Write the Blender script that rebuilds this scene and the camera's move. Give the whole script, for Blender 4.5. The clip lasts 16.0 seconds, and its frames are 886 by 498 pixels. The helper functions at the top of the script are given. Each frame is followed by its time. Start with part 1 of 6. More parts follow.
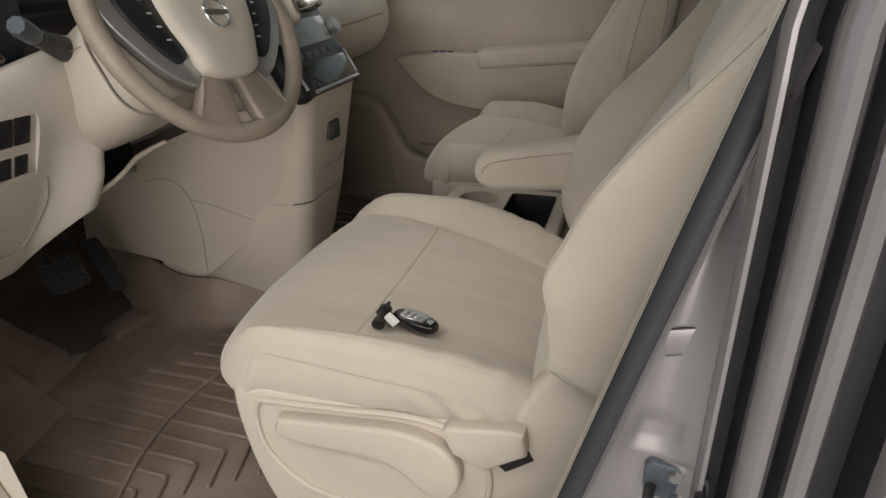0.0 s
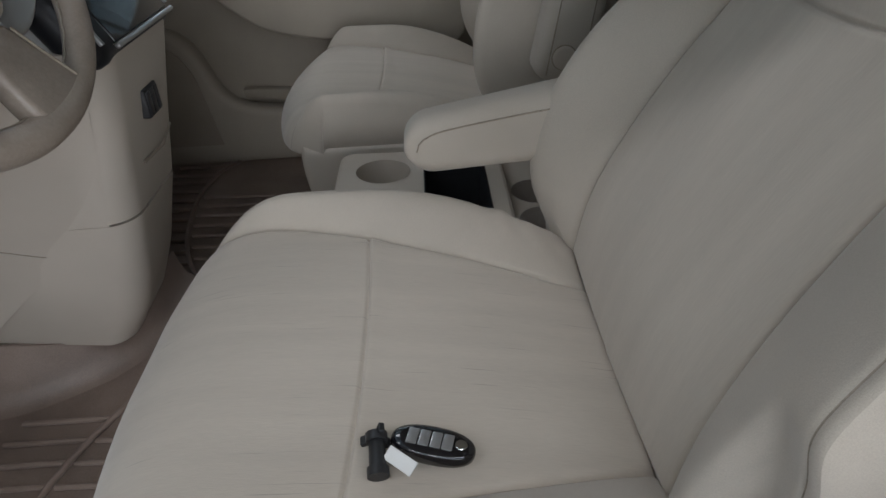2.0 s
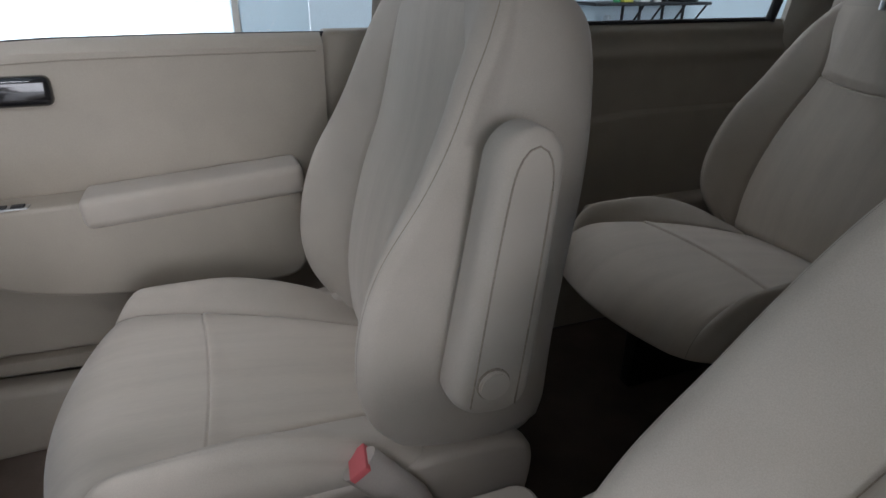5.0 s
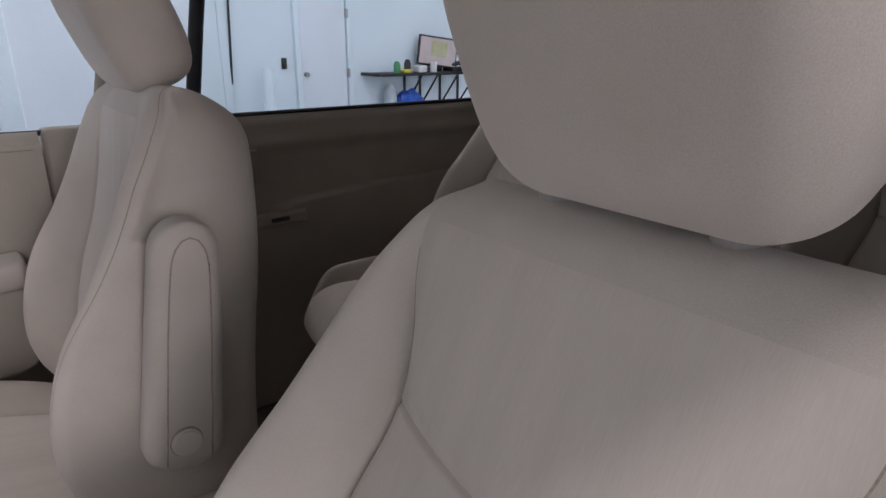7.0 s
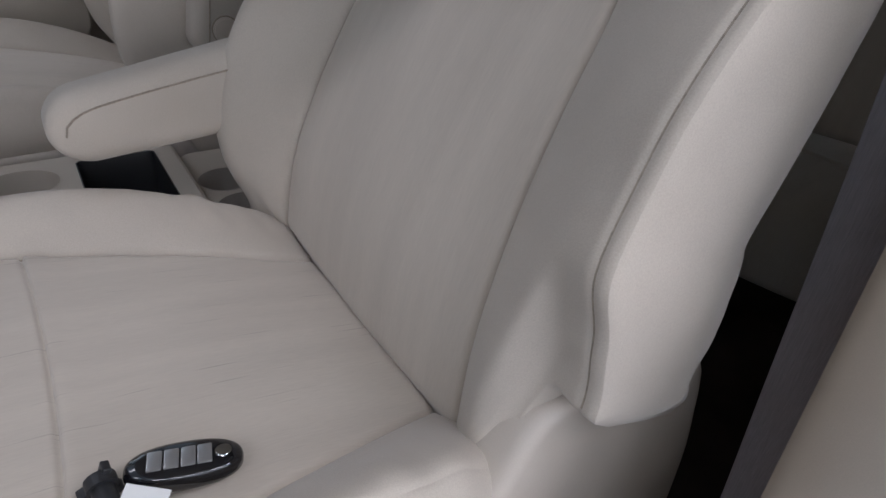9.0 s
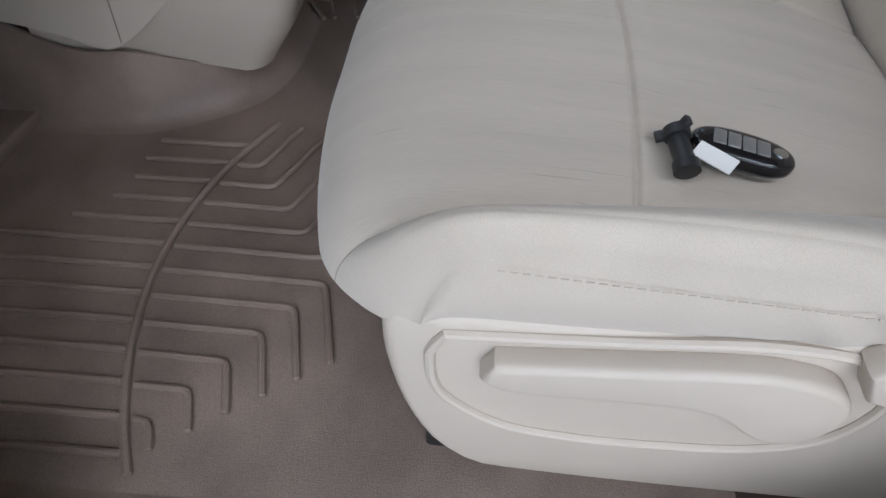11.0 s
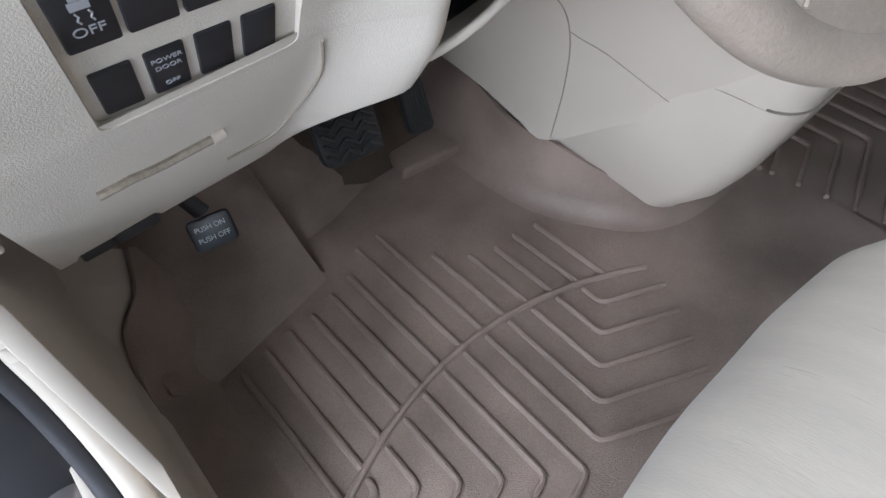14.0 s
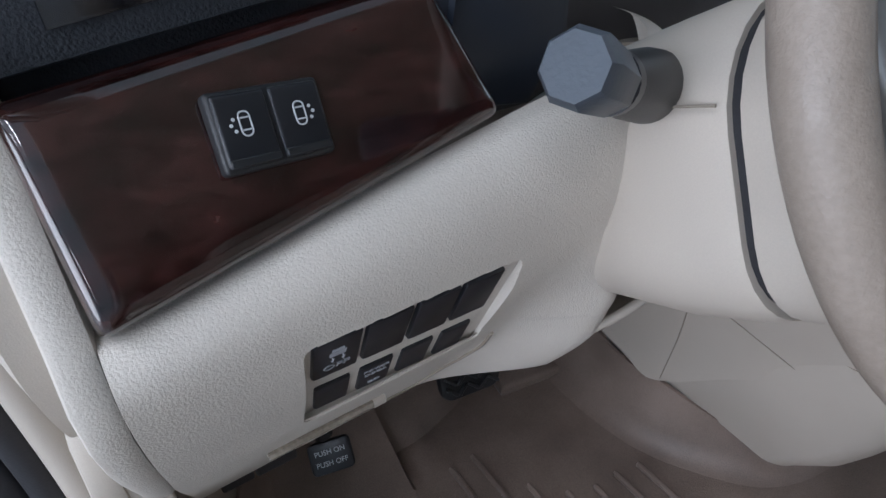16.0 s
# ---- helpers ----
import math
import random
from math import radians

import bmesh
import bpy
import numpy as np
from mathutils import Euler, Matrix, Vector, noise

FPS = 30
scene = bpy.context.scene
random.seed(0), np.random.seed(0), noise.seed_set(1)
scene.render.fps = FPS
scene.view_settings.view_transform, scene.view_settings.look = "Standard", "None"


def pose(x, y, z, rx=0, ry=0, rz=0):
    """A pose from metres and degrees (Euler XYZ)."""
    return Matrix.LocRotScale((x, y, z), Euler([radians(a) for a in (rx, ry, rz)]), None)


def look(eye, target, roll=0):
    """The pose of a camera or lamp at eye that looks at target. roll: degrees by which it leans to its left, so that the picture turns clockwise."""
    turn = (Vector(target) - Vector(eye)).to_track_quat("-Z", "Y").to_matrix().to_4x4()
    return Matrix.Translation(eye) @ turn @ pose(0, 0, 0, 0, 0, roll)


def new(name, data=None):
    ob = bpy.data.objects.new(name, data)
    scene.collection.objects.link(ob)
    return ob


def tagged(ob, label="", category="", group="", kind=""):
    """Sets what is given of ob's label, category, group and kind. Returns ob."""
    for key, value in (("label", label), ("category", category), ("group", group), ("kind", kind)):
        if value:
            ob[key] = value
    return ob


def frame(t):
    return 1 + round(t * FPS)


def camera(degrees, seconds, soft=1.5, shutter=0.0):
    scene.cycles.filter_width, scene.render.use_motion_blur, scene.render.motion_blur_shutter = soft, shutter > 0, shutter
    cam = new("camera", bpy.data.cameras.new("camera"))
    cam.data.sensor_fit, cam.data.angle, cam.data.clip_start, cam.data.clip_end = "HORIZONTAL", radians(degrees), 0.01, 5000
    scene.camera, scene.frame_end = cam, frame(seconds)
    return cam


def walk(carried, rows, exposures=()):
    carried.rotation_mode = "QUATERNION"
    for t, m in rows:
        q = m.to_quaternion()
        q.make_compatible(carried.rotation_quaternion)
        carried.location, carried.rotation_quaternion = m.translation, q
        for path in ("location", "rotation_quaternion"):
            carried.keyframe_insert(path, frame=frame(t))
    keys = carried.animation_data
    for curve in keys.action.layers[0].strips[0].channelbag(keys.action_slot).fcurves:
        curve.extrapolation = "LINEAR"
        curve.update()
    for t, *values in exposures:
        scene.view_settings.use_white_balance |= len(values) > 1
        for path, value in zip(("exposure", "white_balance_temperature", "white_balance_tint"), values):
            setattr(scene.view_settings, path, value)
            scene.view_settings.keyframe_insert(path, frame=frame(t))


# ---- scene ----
cam = camera(72.8, 16.0)
PATH = [
    (0, (0.206, -0.03, 0.861), (1.902, 0.554, -0.025), -2.3),
    (0.5, (0.294, 0.088, 0.81), (1.984, 0.4, -0.214), -1.7),
    (1, (0.336, 0.155, 0.813), (1.96, 0.354, -0.337), -2.3),
    (1.5, (0.425, 0.208, 0.814), (2.059, 0.289, -0.337), -1.5),
    (2, (0.54, 0.233, 0.823), (2.181, 0.192, -0.321), -1.6),
    (2.5, (0.631, 0.261, 0.84), (2.253, 0.091, -0.318), -1.0),
    (3, (0.756, 0.299, 0.862), (2.382, 0.057, -0.276), -0.9),
    (3.5, (0.939, 0.289, 0.823), (2.585, -0.012, -0.273), -0.8),
    (6, (1.013, 0.207, 1.025), (2.65, -0.732, 0.362), -0.1),
    (6.5, (0.903, 0.167, 1.032), (2.45, -0.922, 0.383), 0.3),
    (7, (0.781, 0.153, 1.012), (2.265, -1.021, 0.366), 0.4),
    (7.5, (0.668, 0.176, 0.952), (2.129, -1.026, 0.305), 0.5),
    (8, (0.631, 0.171, 0.886), (2.024, -1.002, 0.058), 0.9),
    (8.5, (0.623, 0.183, 0.805), (1.967, -0.9, -0.205), 0.7),
    (9, (0.566, 0.257, 0.74), (1.936, -0.733, -0.328), 4.6),
    (9.5, (0.526, 0.32, 0.7), (1.967, -0.405, -0.481), 6.8),
    (10, (0.509, 0.34, 0.684), (1.886, -0.132, -0.687), 6.7),
    (12.5, (0.671, 0.526, 0.7), (1.633, 1.296, -0.876), -2.6),
    (13, (0.735, 0.498, 0.742), (1.616, 1.366, -0.83), -2.0),
    (13.5, (0.738, 0.49, 0.777), (1.573, 1.401, -0.795), -2.2),
    (14, (0.695, 0.531, 0.785), (1.49, 1.491, -0.779), -2.3),
    (14.5, (0.677, 0.577, 0.802), (1.523, 1.685, -0.632), -2.1),
    (15, (0.68, 0.596, 0.809), (1.578, 1.847, -0.468), -1.8),
    (15.5, (0.673, 0.602, 0.832), (1.563, 1.947, -0.351), -1.9),
    (16, (0.669, 0.597, 0.859), (1.533, 1.993, -0.284), -1.9),
]
EXPOSURES = [(0.0, -0.58, 7800, 17), (0.8, -0.70, 7150, 17), (1.5, -0.90, 6650, 14), (3.5, -0.19, 6350, 19), (6.0, -0.15, 6500, 18), (6.5, -0.13, 6600, 27), (7.0, -0.13, 6700, 29), (8.0, -0.14, 6450, 20), (8.5, -0.48, 6350, 19), (9.0, -0.53, 6300, 22), (9.5, -0.64, 6250, 20),
             (10.0, -0.97, 6200, 19), (12.5, 0.50, 6100, 14), (14.0, 0.48, 6000, 15), (14.8, 0.0, 5950, 16), (15.4, -0.46, 5950, 16), (16.0, -0.36, 5950, 17)]
walk(cam, [(t, look(eye, target, roll)) for t, eye, target, roll in PATH], EXPOSURES)

LAMP_WATTS, BAY_FILL_WATTS, GATE_WATTS, WEST_FILL_WATTS = 25, 50, 50, 345

# ---- light: unseen ceiling panels of the workshop and gate daylight, added to light it ----
world = bpy.data.worlds.new("world")
scene.world = world
world.use_nodes = True
world.node_tree.nodes["Background"].inputs[0].default_value = (0.75, 0.88, 1.0, 1)
world.node_tree.nodes["Background"].inputs[1].default_value = 0.1


def area_lamp(name, m, sx, sy, watts, colour):
    data = bpy.data.lights.new(name, "AREA")
    data.shape, data.size, data.size_y, data.energy, data.color = "RECTANGLE", sx, sy, watts, colour
    ob = new(name, data)
    ob.matrix_world = m
    return ob


# ---- materials ----
def material(name, colour, rough=0.6, metal=0.0, grain=0.0, grain_scale=400.0, blotch=0.12, blotch_scale=9.0, bump=0.0, bump_scale=500.0,
             coat=0.0, sheen=0.0, spec=0.5, stretch=(1, 1, 1), emit=0.0, stain=None, stain_scale=5.0, stain_amount=0.0, rough_var=0.0, scratch=0.0):
    """A surface with fine grain, broad blotches, optional stains and relief; the scales are per metre."""
    m = bpy.data.materials.new(name)
    m.use_nodes = True
    nt = m.node_tree
    b = nt.nodes["Principled BSDF"]
    b.inputs["Roughness"].default_value, b.inputs["Metallic"].default_value = rough, metal
    b.inputs["Coat Weight"].default_value, b.inputs["Sheen Weight"].default_value = coat, sheen
    b.inputs["Coat Roughness"].default_value = 0.06
    b.inputs["Specular IOR Level"].default_value = spec
    tc = nt.nodes.new("ShaderNodeTexCoord")
    mp = nt.nodes.new("ShaderNodeMapping")
    mp.inputs["Scale"].default_value = stretch
    nt.links.new(tc.outputs["Object"], mp.inputs["Vector"])

    def noise_tex(scale, detail=3.0):
        n = nt.nodes.new("ShaderNodeTexNoise")
        n.inputs["Scale"].default_value, n.inputs["Detail"].default_value = scale, detail
        nt.links.new(mp.outputs["Vector"], n.inputs["Vector"])
        return n

    def mix(kind, factor, a, c):
        x = nt.nodes.new("ShaderNodeMix")
        x.data_type, x.blend_type = "RGBA", kind
        for socket, value in ((x.inputs[0], factor), (x.inputs[6], a), (x.inputs[7], c)):
            if isinstance(value, bpy.types.NodeSocket):
                nt.links.new(value, socket)
            else:
                socket.default_value = value
        return x.outputs[2]

    def ramp(source, lo, hi, a=0.0, c=1.0):
        r = nt.nodes.new("ShaderNodeMapRange")
        r.inputs[1].default_value, r.inputs[2].default_value, r.inputs[3].default_value, r.inputs[4].default_value = lo, hi, a, c
        nt.links.new(source, r.inputs[0])
        return r.outputs[0]

    col = (*colour, 1)
    dark = tuple(c * (1 - blotch) for c in colour) + (1,)
    light = tuple(min(1, c * (1 + blotch)) for c in colour) + (1,)
    out = mix("MIX", ramp(noise_tex(blotch_scale, 5).outputs["Fac"], 0.35, 0.65), dark, light)
    if grain:
        g = ramp(noise_tex(grain_scale, 2).outputs["Fac"], 0.3, 0.7, 1 - grain, 1 + grain)
        gc = nt.nodes.new("ShaderNodeCombineColor")
        for k in range(3):
            nt.links.new(g, gc.inputs[k])
        out = mix("MULTIPLY", 1.0, out, gc.outputs[0])
    if stain:
        sf = ramp(noise_tex(stain_scale, 4).outputs["Fac"], 0.55, 0.75, 0.0, stain_amount)
        out = mix("MIX", sf, out, (*stain, 1))
    if scratch:
        lines = nt.nodes.new("ShaderNodeMapping")
        lines.inputs["Scale"].default_value = (520, 9, 9)
        nt.links.new(tc.outputs["Object"], lines.inputs["Vector"])
        ln = nt.nodes.new("ShaderNodeTexNoise")
        ln.inputs["Scale"].default_value, ln.inputs["Detail"].default_value = 1.0, 1.0
        nt.links.new(lines.outputs["Vector"], ln.inputs["Vector"])
        out = mix("MIX", ramp(ln.outputs["Fac"], 0.72, 0.78, 0.0, scratch), out, tuple(c * 0.35 for c in colour) + (1,))
    nt.links.new(out, b.inputs["Base Color"])
    if rough_var:
        nt.links.new(ramp(noise_tex(blotch_scale * 2.3, 4).outputs["Fac"], 0.3, 0.7, rough - rough_var, rough + rough_var), b.inputs["Roughness"])
    if bump:
        bp = nt.nodes.new("ShaderNodeBump")
        bp.inputs["Strength"].default_value, bp.inputs["Distance"].default_value = bump, 0.001
        nt.links.new(noise_tex(bump_scale, 2).outputs["Fac"], bp.inputs["Height"])
        nt.links.new(bp.outputs["Normal"], b.inputs["Normal"])
    if emit:
        b.inputs["Emission Color"].default_value, b.inputs["Emission Strength"].default_value = (*colour, 1), emit
    return m


CLOTH = material("seat_cloth", (0.475, 0.425, 0.362), 0.95, grain=0.06, grain_scale=1000, blotch=0.06, blotch_scale=7, bump=0.2, bump_scale=1100, sheen=0.25, spec=0.15, stain=(0.38, 0.31, 0.23), stain_scale=5, stain_amount=0.24)
CLOTH_RIB = material("seat_cloth_striped", (0.505, 0.450, 0.382), 0.95, grain=0.03, grain_scale=260, blotch=0.05, blotch_scale=9, bump=0.22, bump_scale=420, sheen=0.3, spec=0.12, stretch=(3.2, 0.28, 0.28), stain=(0.42, 0.36, 0.28), stain_scale=2, stain_amount=0.22)
CLOTH_SEAT = material("seat_cloth_scuffed", (0.505, 0.450, 0.382), 0.95, grain=0.03, grain_scale=260, blotch=0.05, blotch_scale=9, bump=0.22, bump_scale=420, sheen=0.3, spec=0.12, stretch=(3.2, 0.28, 0.28), stain=(0.42, 0.36, 0.28), stain_scale=2, stain_amount=0.22, scratch=0.42)
PLASTIC = material("beige_plastic", (0.51, 0.455, 0.39), 0.5, grain=0.03, grain_scale=1200, blotch=0.03, blotch_scale=6, bump=0.15, bump_scale=1400, rough_var=0.06)
LEATHERETTE = material("grained_beige_plastic", (0.61, 0.56, 0.495), 0.5, grain=0.02, grain_scale=420, blotch=0.03, bump=0.42, bump_scale=850, rough_var=0.05)
GREY_PLASTIC = material("warm_grey_plastic", (0.42, 0.38, 0.34), 0.45, grain=0.03, blotch=0.04, bump=0.1, bump_scale=1200)
# Beige darkened for shade in recesses and undersides; also used for seams.
SHADE_BEIGE = material("shaded_trim", (0.30, 0.26, 0.21), 0.7, grain=0.05, blotch=0.05, bump=0.2)
BLACK = material("black_plastic", (0.018, 0.019, 0.021), 0.45, grain=0.1, blotch=0.2, bump=0.15, bump_scale=900)
GLOSS_BLACK = material("gloss_black", (0.008, 0.008, 0.010), 0.12, coat=0.6, blotch=0.1)
RUBBER = material("brown_rubber_mat", (0.258, 0.198, 0.166), 0.30, grain=0.24, grain_scale=900, blotch=0.20, blotch_scale=7, bump=0.9, bump_scale=620)
CARPET = material("brown_carpet", (0.092, 0.072, 0.058), 0.98, grain=0.35, grain_scale=700, blotch=0.15, bump=0.8, bump_scale=700, spec=0.05)
PAINT = material("grey_metallic_paint", (0.30, 0.28, 0.29), 0.25, metal=0.5, coat=0.7, grain=0.06, grain_scale=1500, blotch=0.05)
PILLAR_SEAL = material("pillar_seal_rubber", (0.024, 0.025, 0.031), 0.6, grain=0.08, blotch=0.08, bump=0.2)
FAINT_PRINT = material("faint_print", (0.36, 0.37, 0.40), 0.6, blotch=0.02)
SEAL = material("black_rubber_seal", (0.02, 0.02, 0.024), 0.6, grain=0.1, blotch=0.1, bump=0.2)
WHITE_WALL = material("white_painted_wall", (0.70, 0.82, 0.87), 0.8, grain=0.02, grain_scale=60, blotch=0.03, blotch_scale=1.5, bump=0.1, bump_scale=90)
CONCRETE = material("sealed_concrete", (0.33, 0.33, 0.33), 0.35, grain=0.08, grain_scale=30, blotch=0.12, blotch_scale=1.2)
CHROME = material("chrome", (0.7, 0.7, 0.7), 0.12, metal=1.0, blotch=0.02)
STEEL = material("steel", (0.45, 0.45, 0.45), 0.3, metal=1.0, blotch=0.05)
HEADLINER = material("headliner_cloth", (0.55, 0.50, 0.42), 0.95, grain=0.08, blotch=0.04, bump=0.3)
RED_PLASTIC = material("red_plastic", (0.55, 0.02, 0.02), 0.35, blotch=0.05)
PINK_PLASTIC = material("faded_red_plastic", (0.62, 0.13, 0.14), 0.4, blotch=0.15)
WHITE_PLASTIC = material("white_plastic", (0.72, 0.72, 0.70), 0.5, blotch=0.04)
STITCH = material("pale_stitching", (0.44, 0.385, 0.32), 0.9, blotch=0.1)
# Seam thread, darkened further for the shade inside the folds.
SEAM_DARK = material("seam_thread_and_fold_shade", (0.30, 0.255, 0.205), 0.9, blotch=0.1, grain=0.2, grain_scale=300)
SILVER = material("silver_plastic", (0.42, 0.42, 0.42), 0.3, metal=0.7, blotch=0.05)

WOOD = material("dark_burl_wood", (0.025, 0.0084, 0.0074), 0.12, coat=1.0, grain=0.45, grain_scale=95, blotch=0.5, blotch_scale=38, stretch=(1, 2.2, 2.2))
SWITCH_BLACK = material("satin_black_switch", (0.014, 0.015, 0.019), 0.38, blotch=0.1, grain=0.05)
SOFT_BLACK = material("soft_black_dash", (0.032, 0.036, 0.043), 0.65, spec=0.2, blotch=0.1, bump=0.9, bump_scale=650)
NAVY_BLACK = material("smooth_blue_black", (0.022, 0.027, 0.038), 0.4, blotch=0.08)
SLATE = material("slate_plastic", (0.06, 0.075, 0.095), 0.45, blotch=0.12, bump=0.2)
PRINT = material("pale_print", (0.62, 0.64, 0.66), 0.6, blotch=0.02)
SCREEN = material("grey_display", (0.24, 0.26, 0.25), 0.15, coat=0.5, blotch=0.05)
SCREEN_DIM = material("lit_screen", (0.30, 0.27, 0.27), 0.4, blotch=0.1, emit=0.5)
SCREEN_GREEN = material("lit_picture", (0.25, 0.26, 0.16), 0.4, blotch=0.2, emit=0.5)
LEATHER = material("worn_leather", (0.30, 0.25, 0.208), 0.42, grain=0.06, grain_scale=300, blotch=0.10, blotch_scale=16, bump=0.35, bump_scale=700, stain=(0.24, 0.19, 0.15), stain_scale=24, stain_amount=0.55, rough_var=0.12)
# Beige plastic with the weak light on doors and rear sides put in.
DIM_BEIGE = material("shade_dimmed_beige_plastic", (0.37, 0.325, 0.265), 0.55, grain=0.03, blotch=0.04, bump=0.2, bump_scale=900)
BELT = material("belt_webbing", (0.60, 0.55, 0.585), 0.85, grain=0.12, grain_scale=300, blotch=0.04, bump=0.6, bump_scale=350, stretch=(6, 1, 0.2))
DOOR_WHITE = material("pale_door_paint", (0.70, 0.78, 0.84), 0.5, blotch=0.02)
GREEN = material("green_plastic", (0.05, 0.30, 0.12), 0.4, blotch=0.1)
YELLOW = material("yellow_cloth", (0.65, 0.60, 0.10), 0.8, blotch=0.1)
BLUE = material("blue_film", (0.02, 0.09, 0.42), 0.35, blotch=0.2)
JUG = material("frosted_plastic", (0.45, 0.52, 0.55), 0.3, blotch=0.1)
# Pale surface that glows in place of daylight outside.
DAYLIGHT_GLOW = material("daylight", (0.92, 0.97, 1.0), 0.9, blotch=0.01, emit=0.68)


def glass_material(name, tint):
    m = bpy.data.materials.new(name)
    m.use_nodes = True
    b = m.node_tree.nodes["Principled BSDF"]
    b.inputs["Base Color"].default_value = (*tint, 1)
    b.inputs["Transmission Weight"].default_value, b.inputs["Roughness"].default_value, b.inputs["IOR"].default_value = 1.0, 0.0, 1.1
    return m


GLASS = glass_material("window_glass", (0.93, 0.97, 0.98))
TINTED = glass_material("tinted_glass", (0.16, 0.17, 0.17))


# ---- mesh tools ----
def mesh_of(name, verts, faces, smooth=True):
    me = bpy.data.meshes.new(name)
    me.from_pydata([tuple(v) for v in verts], [], faces)
    me.update()
    if smooth:
        me.polygons.foreach_set("use_smooth", [True] * len(me.polygons))
    return me


def thing(name, label, category, place=(0, 0, 0), group="", kind=""):
    ob = new(name)
    ob.empty_display_size = 0.05
    ob.location = place
    return tagged(ob, label, category, group, kind)


def part(name, data, mat, parent=None, label="", sharp=38):
    """One mesh object under its thing. data: a mesh or a bmesh, in world metres."""
    if isinstance(data, bmesh.types.BMesh):
        me = bpy.data.meshes.new(name)
        bmesh.ops.recalc_face_normals(data, faces=data.faces)
        data.to_mesh(me)
        data.free()
        me.polygons.foreach_set("use_smooth", [True] * len(me.polygons))
    else:
        me = data
    if sharp is not None:
        me.set_sharp_from_angle(angle=radians(sharp))
    for mm in mat if isinstance(mat, (list, tuple)) else (mat,):
        me.materials.append(mm)
    ob = new(name, me)
    if parent is not None:
        ob.parent = parent
        if parent.type == "EMPTY":
            ob.matrix_parent_inverse = Matrix.Translation(-parent.location)
    if label:
        ob["label"] = label
    return ob


def single(name, data, mat, label, category, group="", kind="", sharp=38):
    return tagged(part(name, data, mat, None, "", sharp), label, category, group, kind)


def loft(loops, cap=True, ring=True):
    """A skin over loops of equally many points."""
    loops = [np.asarray(q, float) for q in loops]
    n = len(loops[0])
    verts = np.concatenate(loops)
    faces = []
    for a in range(len(loops) - 1):
        for b in range(n if ring else n - 1):
            c = (b + 1) % n
            faces.append((a * n + b, a * n + c, (a + 1) * n + c, (a + 1) * n + b))
    if cap and ring:
        faces.append(tuple(range(n - 1, -1, -1)))
        faces.append(tuple((len(loops) - 1) * n + k for k in range(n)))
    return mesh_of("loft", verts, faces)


def rounded_rect(w, h, r, n=5):
    """A loop round a rectangle of width w and height h about the origin, with corners of radius r."""
    r = min(r, w / 2 * 0.999, h / 2 * 0.999)
    pts = []
    for cx, cy, a0 in ((w / 2 - r, h / 2 - r, 0), (-w / 2 + r, h / 2 - r, 90), (-w / 2 + r, -h / 2 + r, 180), (w / 2 - r, -h / 2 + r, 270)):
        for k in range(n + 1):
            a = radians(a0 + 90 * k / n)
            pts.append((cx + r * math.cos(a), cy + r * math.sin(a)))
    return np.array(pts)


def box(x0, x1, y0, y1, z0, z1, r=0.006, seg=3):
    bm = bmesh.new()
    bmesh.ops.create_cube(bm, size=1)
    for v in bm.verts:
        v.co = Vector(((x0 + x1) / 2 + v.co.x * (x1 - x0), (y0 + y1) / 2 + v.co.y * (y1 - y0), (z0 + z1) / 2 + v.co.z * (z1 - z0)))
    r = min(r, 0.49 * min(x1 - x0, y1 - y0, z1 - z0))
    if r > 0:
        bmesh.ops.bevel(bm, geom=bm.edges[:], offset=r, segments=seg, profile=0.5, affect="EDGES")
    return bm


def moved(bm, m):
    bmesh.ops.transform(bm, matrix=m, verts=bm.verts)
    return bm


def prism(outline, axis, a, b, r=0.004, seg=2):
    """An outline of (u, v) points pushed from a to b along the axis: x takes (y, z), y takes (x, z), z takes (x, y)."""
    bm = bmesh.new()

    def at(u, v, w):
        return {"x": (w, u, v), "y": (u, w, v), "z": (u, v, w)}[axis]
    lo = [bm.verts.new(at(u, v, a)) for u, v in outline]
    hi = [bm.verts.new(at(u, v, b)) for u, v in outline]
    n = len(outline)
    f0, f1 = bm.faces.new(lo), bm.faces.new(hi)
    for k in range(n):
        bm.faces.new((lo[k], lo[(k + 1) % n], hi[(k + 1) % n], hi[k]))
    bmesh.ops.recalc_face_normals(bm, faces=bm.faces)
    if r > 0:
        edges = [e for e in bm.edges if f0 in e.link_faces or f1 in e.link_faces]
        bmesh.ops.bevel(bm, geom=edges, offset=r, segments=seg, profile=0.5, affect="EDGES")
    return bm


def smooth_line(points, n):
    """n points along a smooth curve through the given ones."""
    p = np.asarray(points, float)
    d = np.r_[0, np.cumsum(np.linalg.norm(np.diff(p, axis=0), axis=1))]
    m = np.zeros_like(p)
    for k in range(len(p)):
        i, j = max(k - 1, 0), min(k + 1, len(p) - 1)
        m[k] = (p[j] - p[i]) / max(d[j] - d[i], 1e-9)
    out = []
    for s in np.linspace(0, d[-1], n):
        k = min(int(np.searchsorted(d, s, side="right")) - 1, len(p) - 2)
        h = d[k + 1] - d[k]
        u = (s - d[k]) / h
        out.append((2 * u**3 - 3 * u**2 + 1) * p[k] + (u**3 - 2 * u**2 + u) * h * m[k] + (-2 * u**3 + 3 * u**2) * p[k + 1] + (u**3 - u**2) * h * m[k + 1])
    return np.array(out)


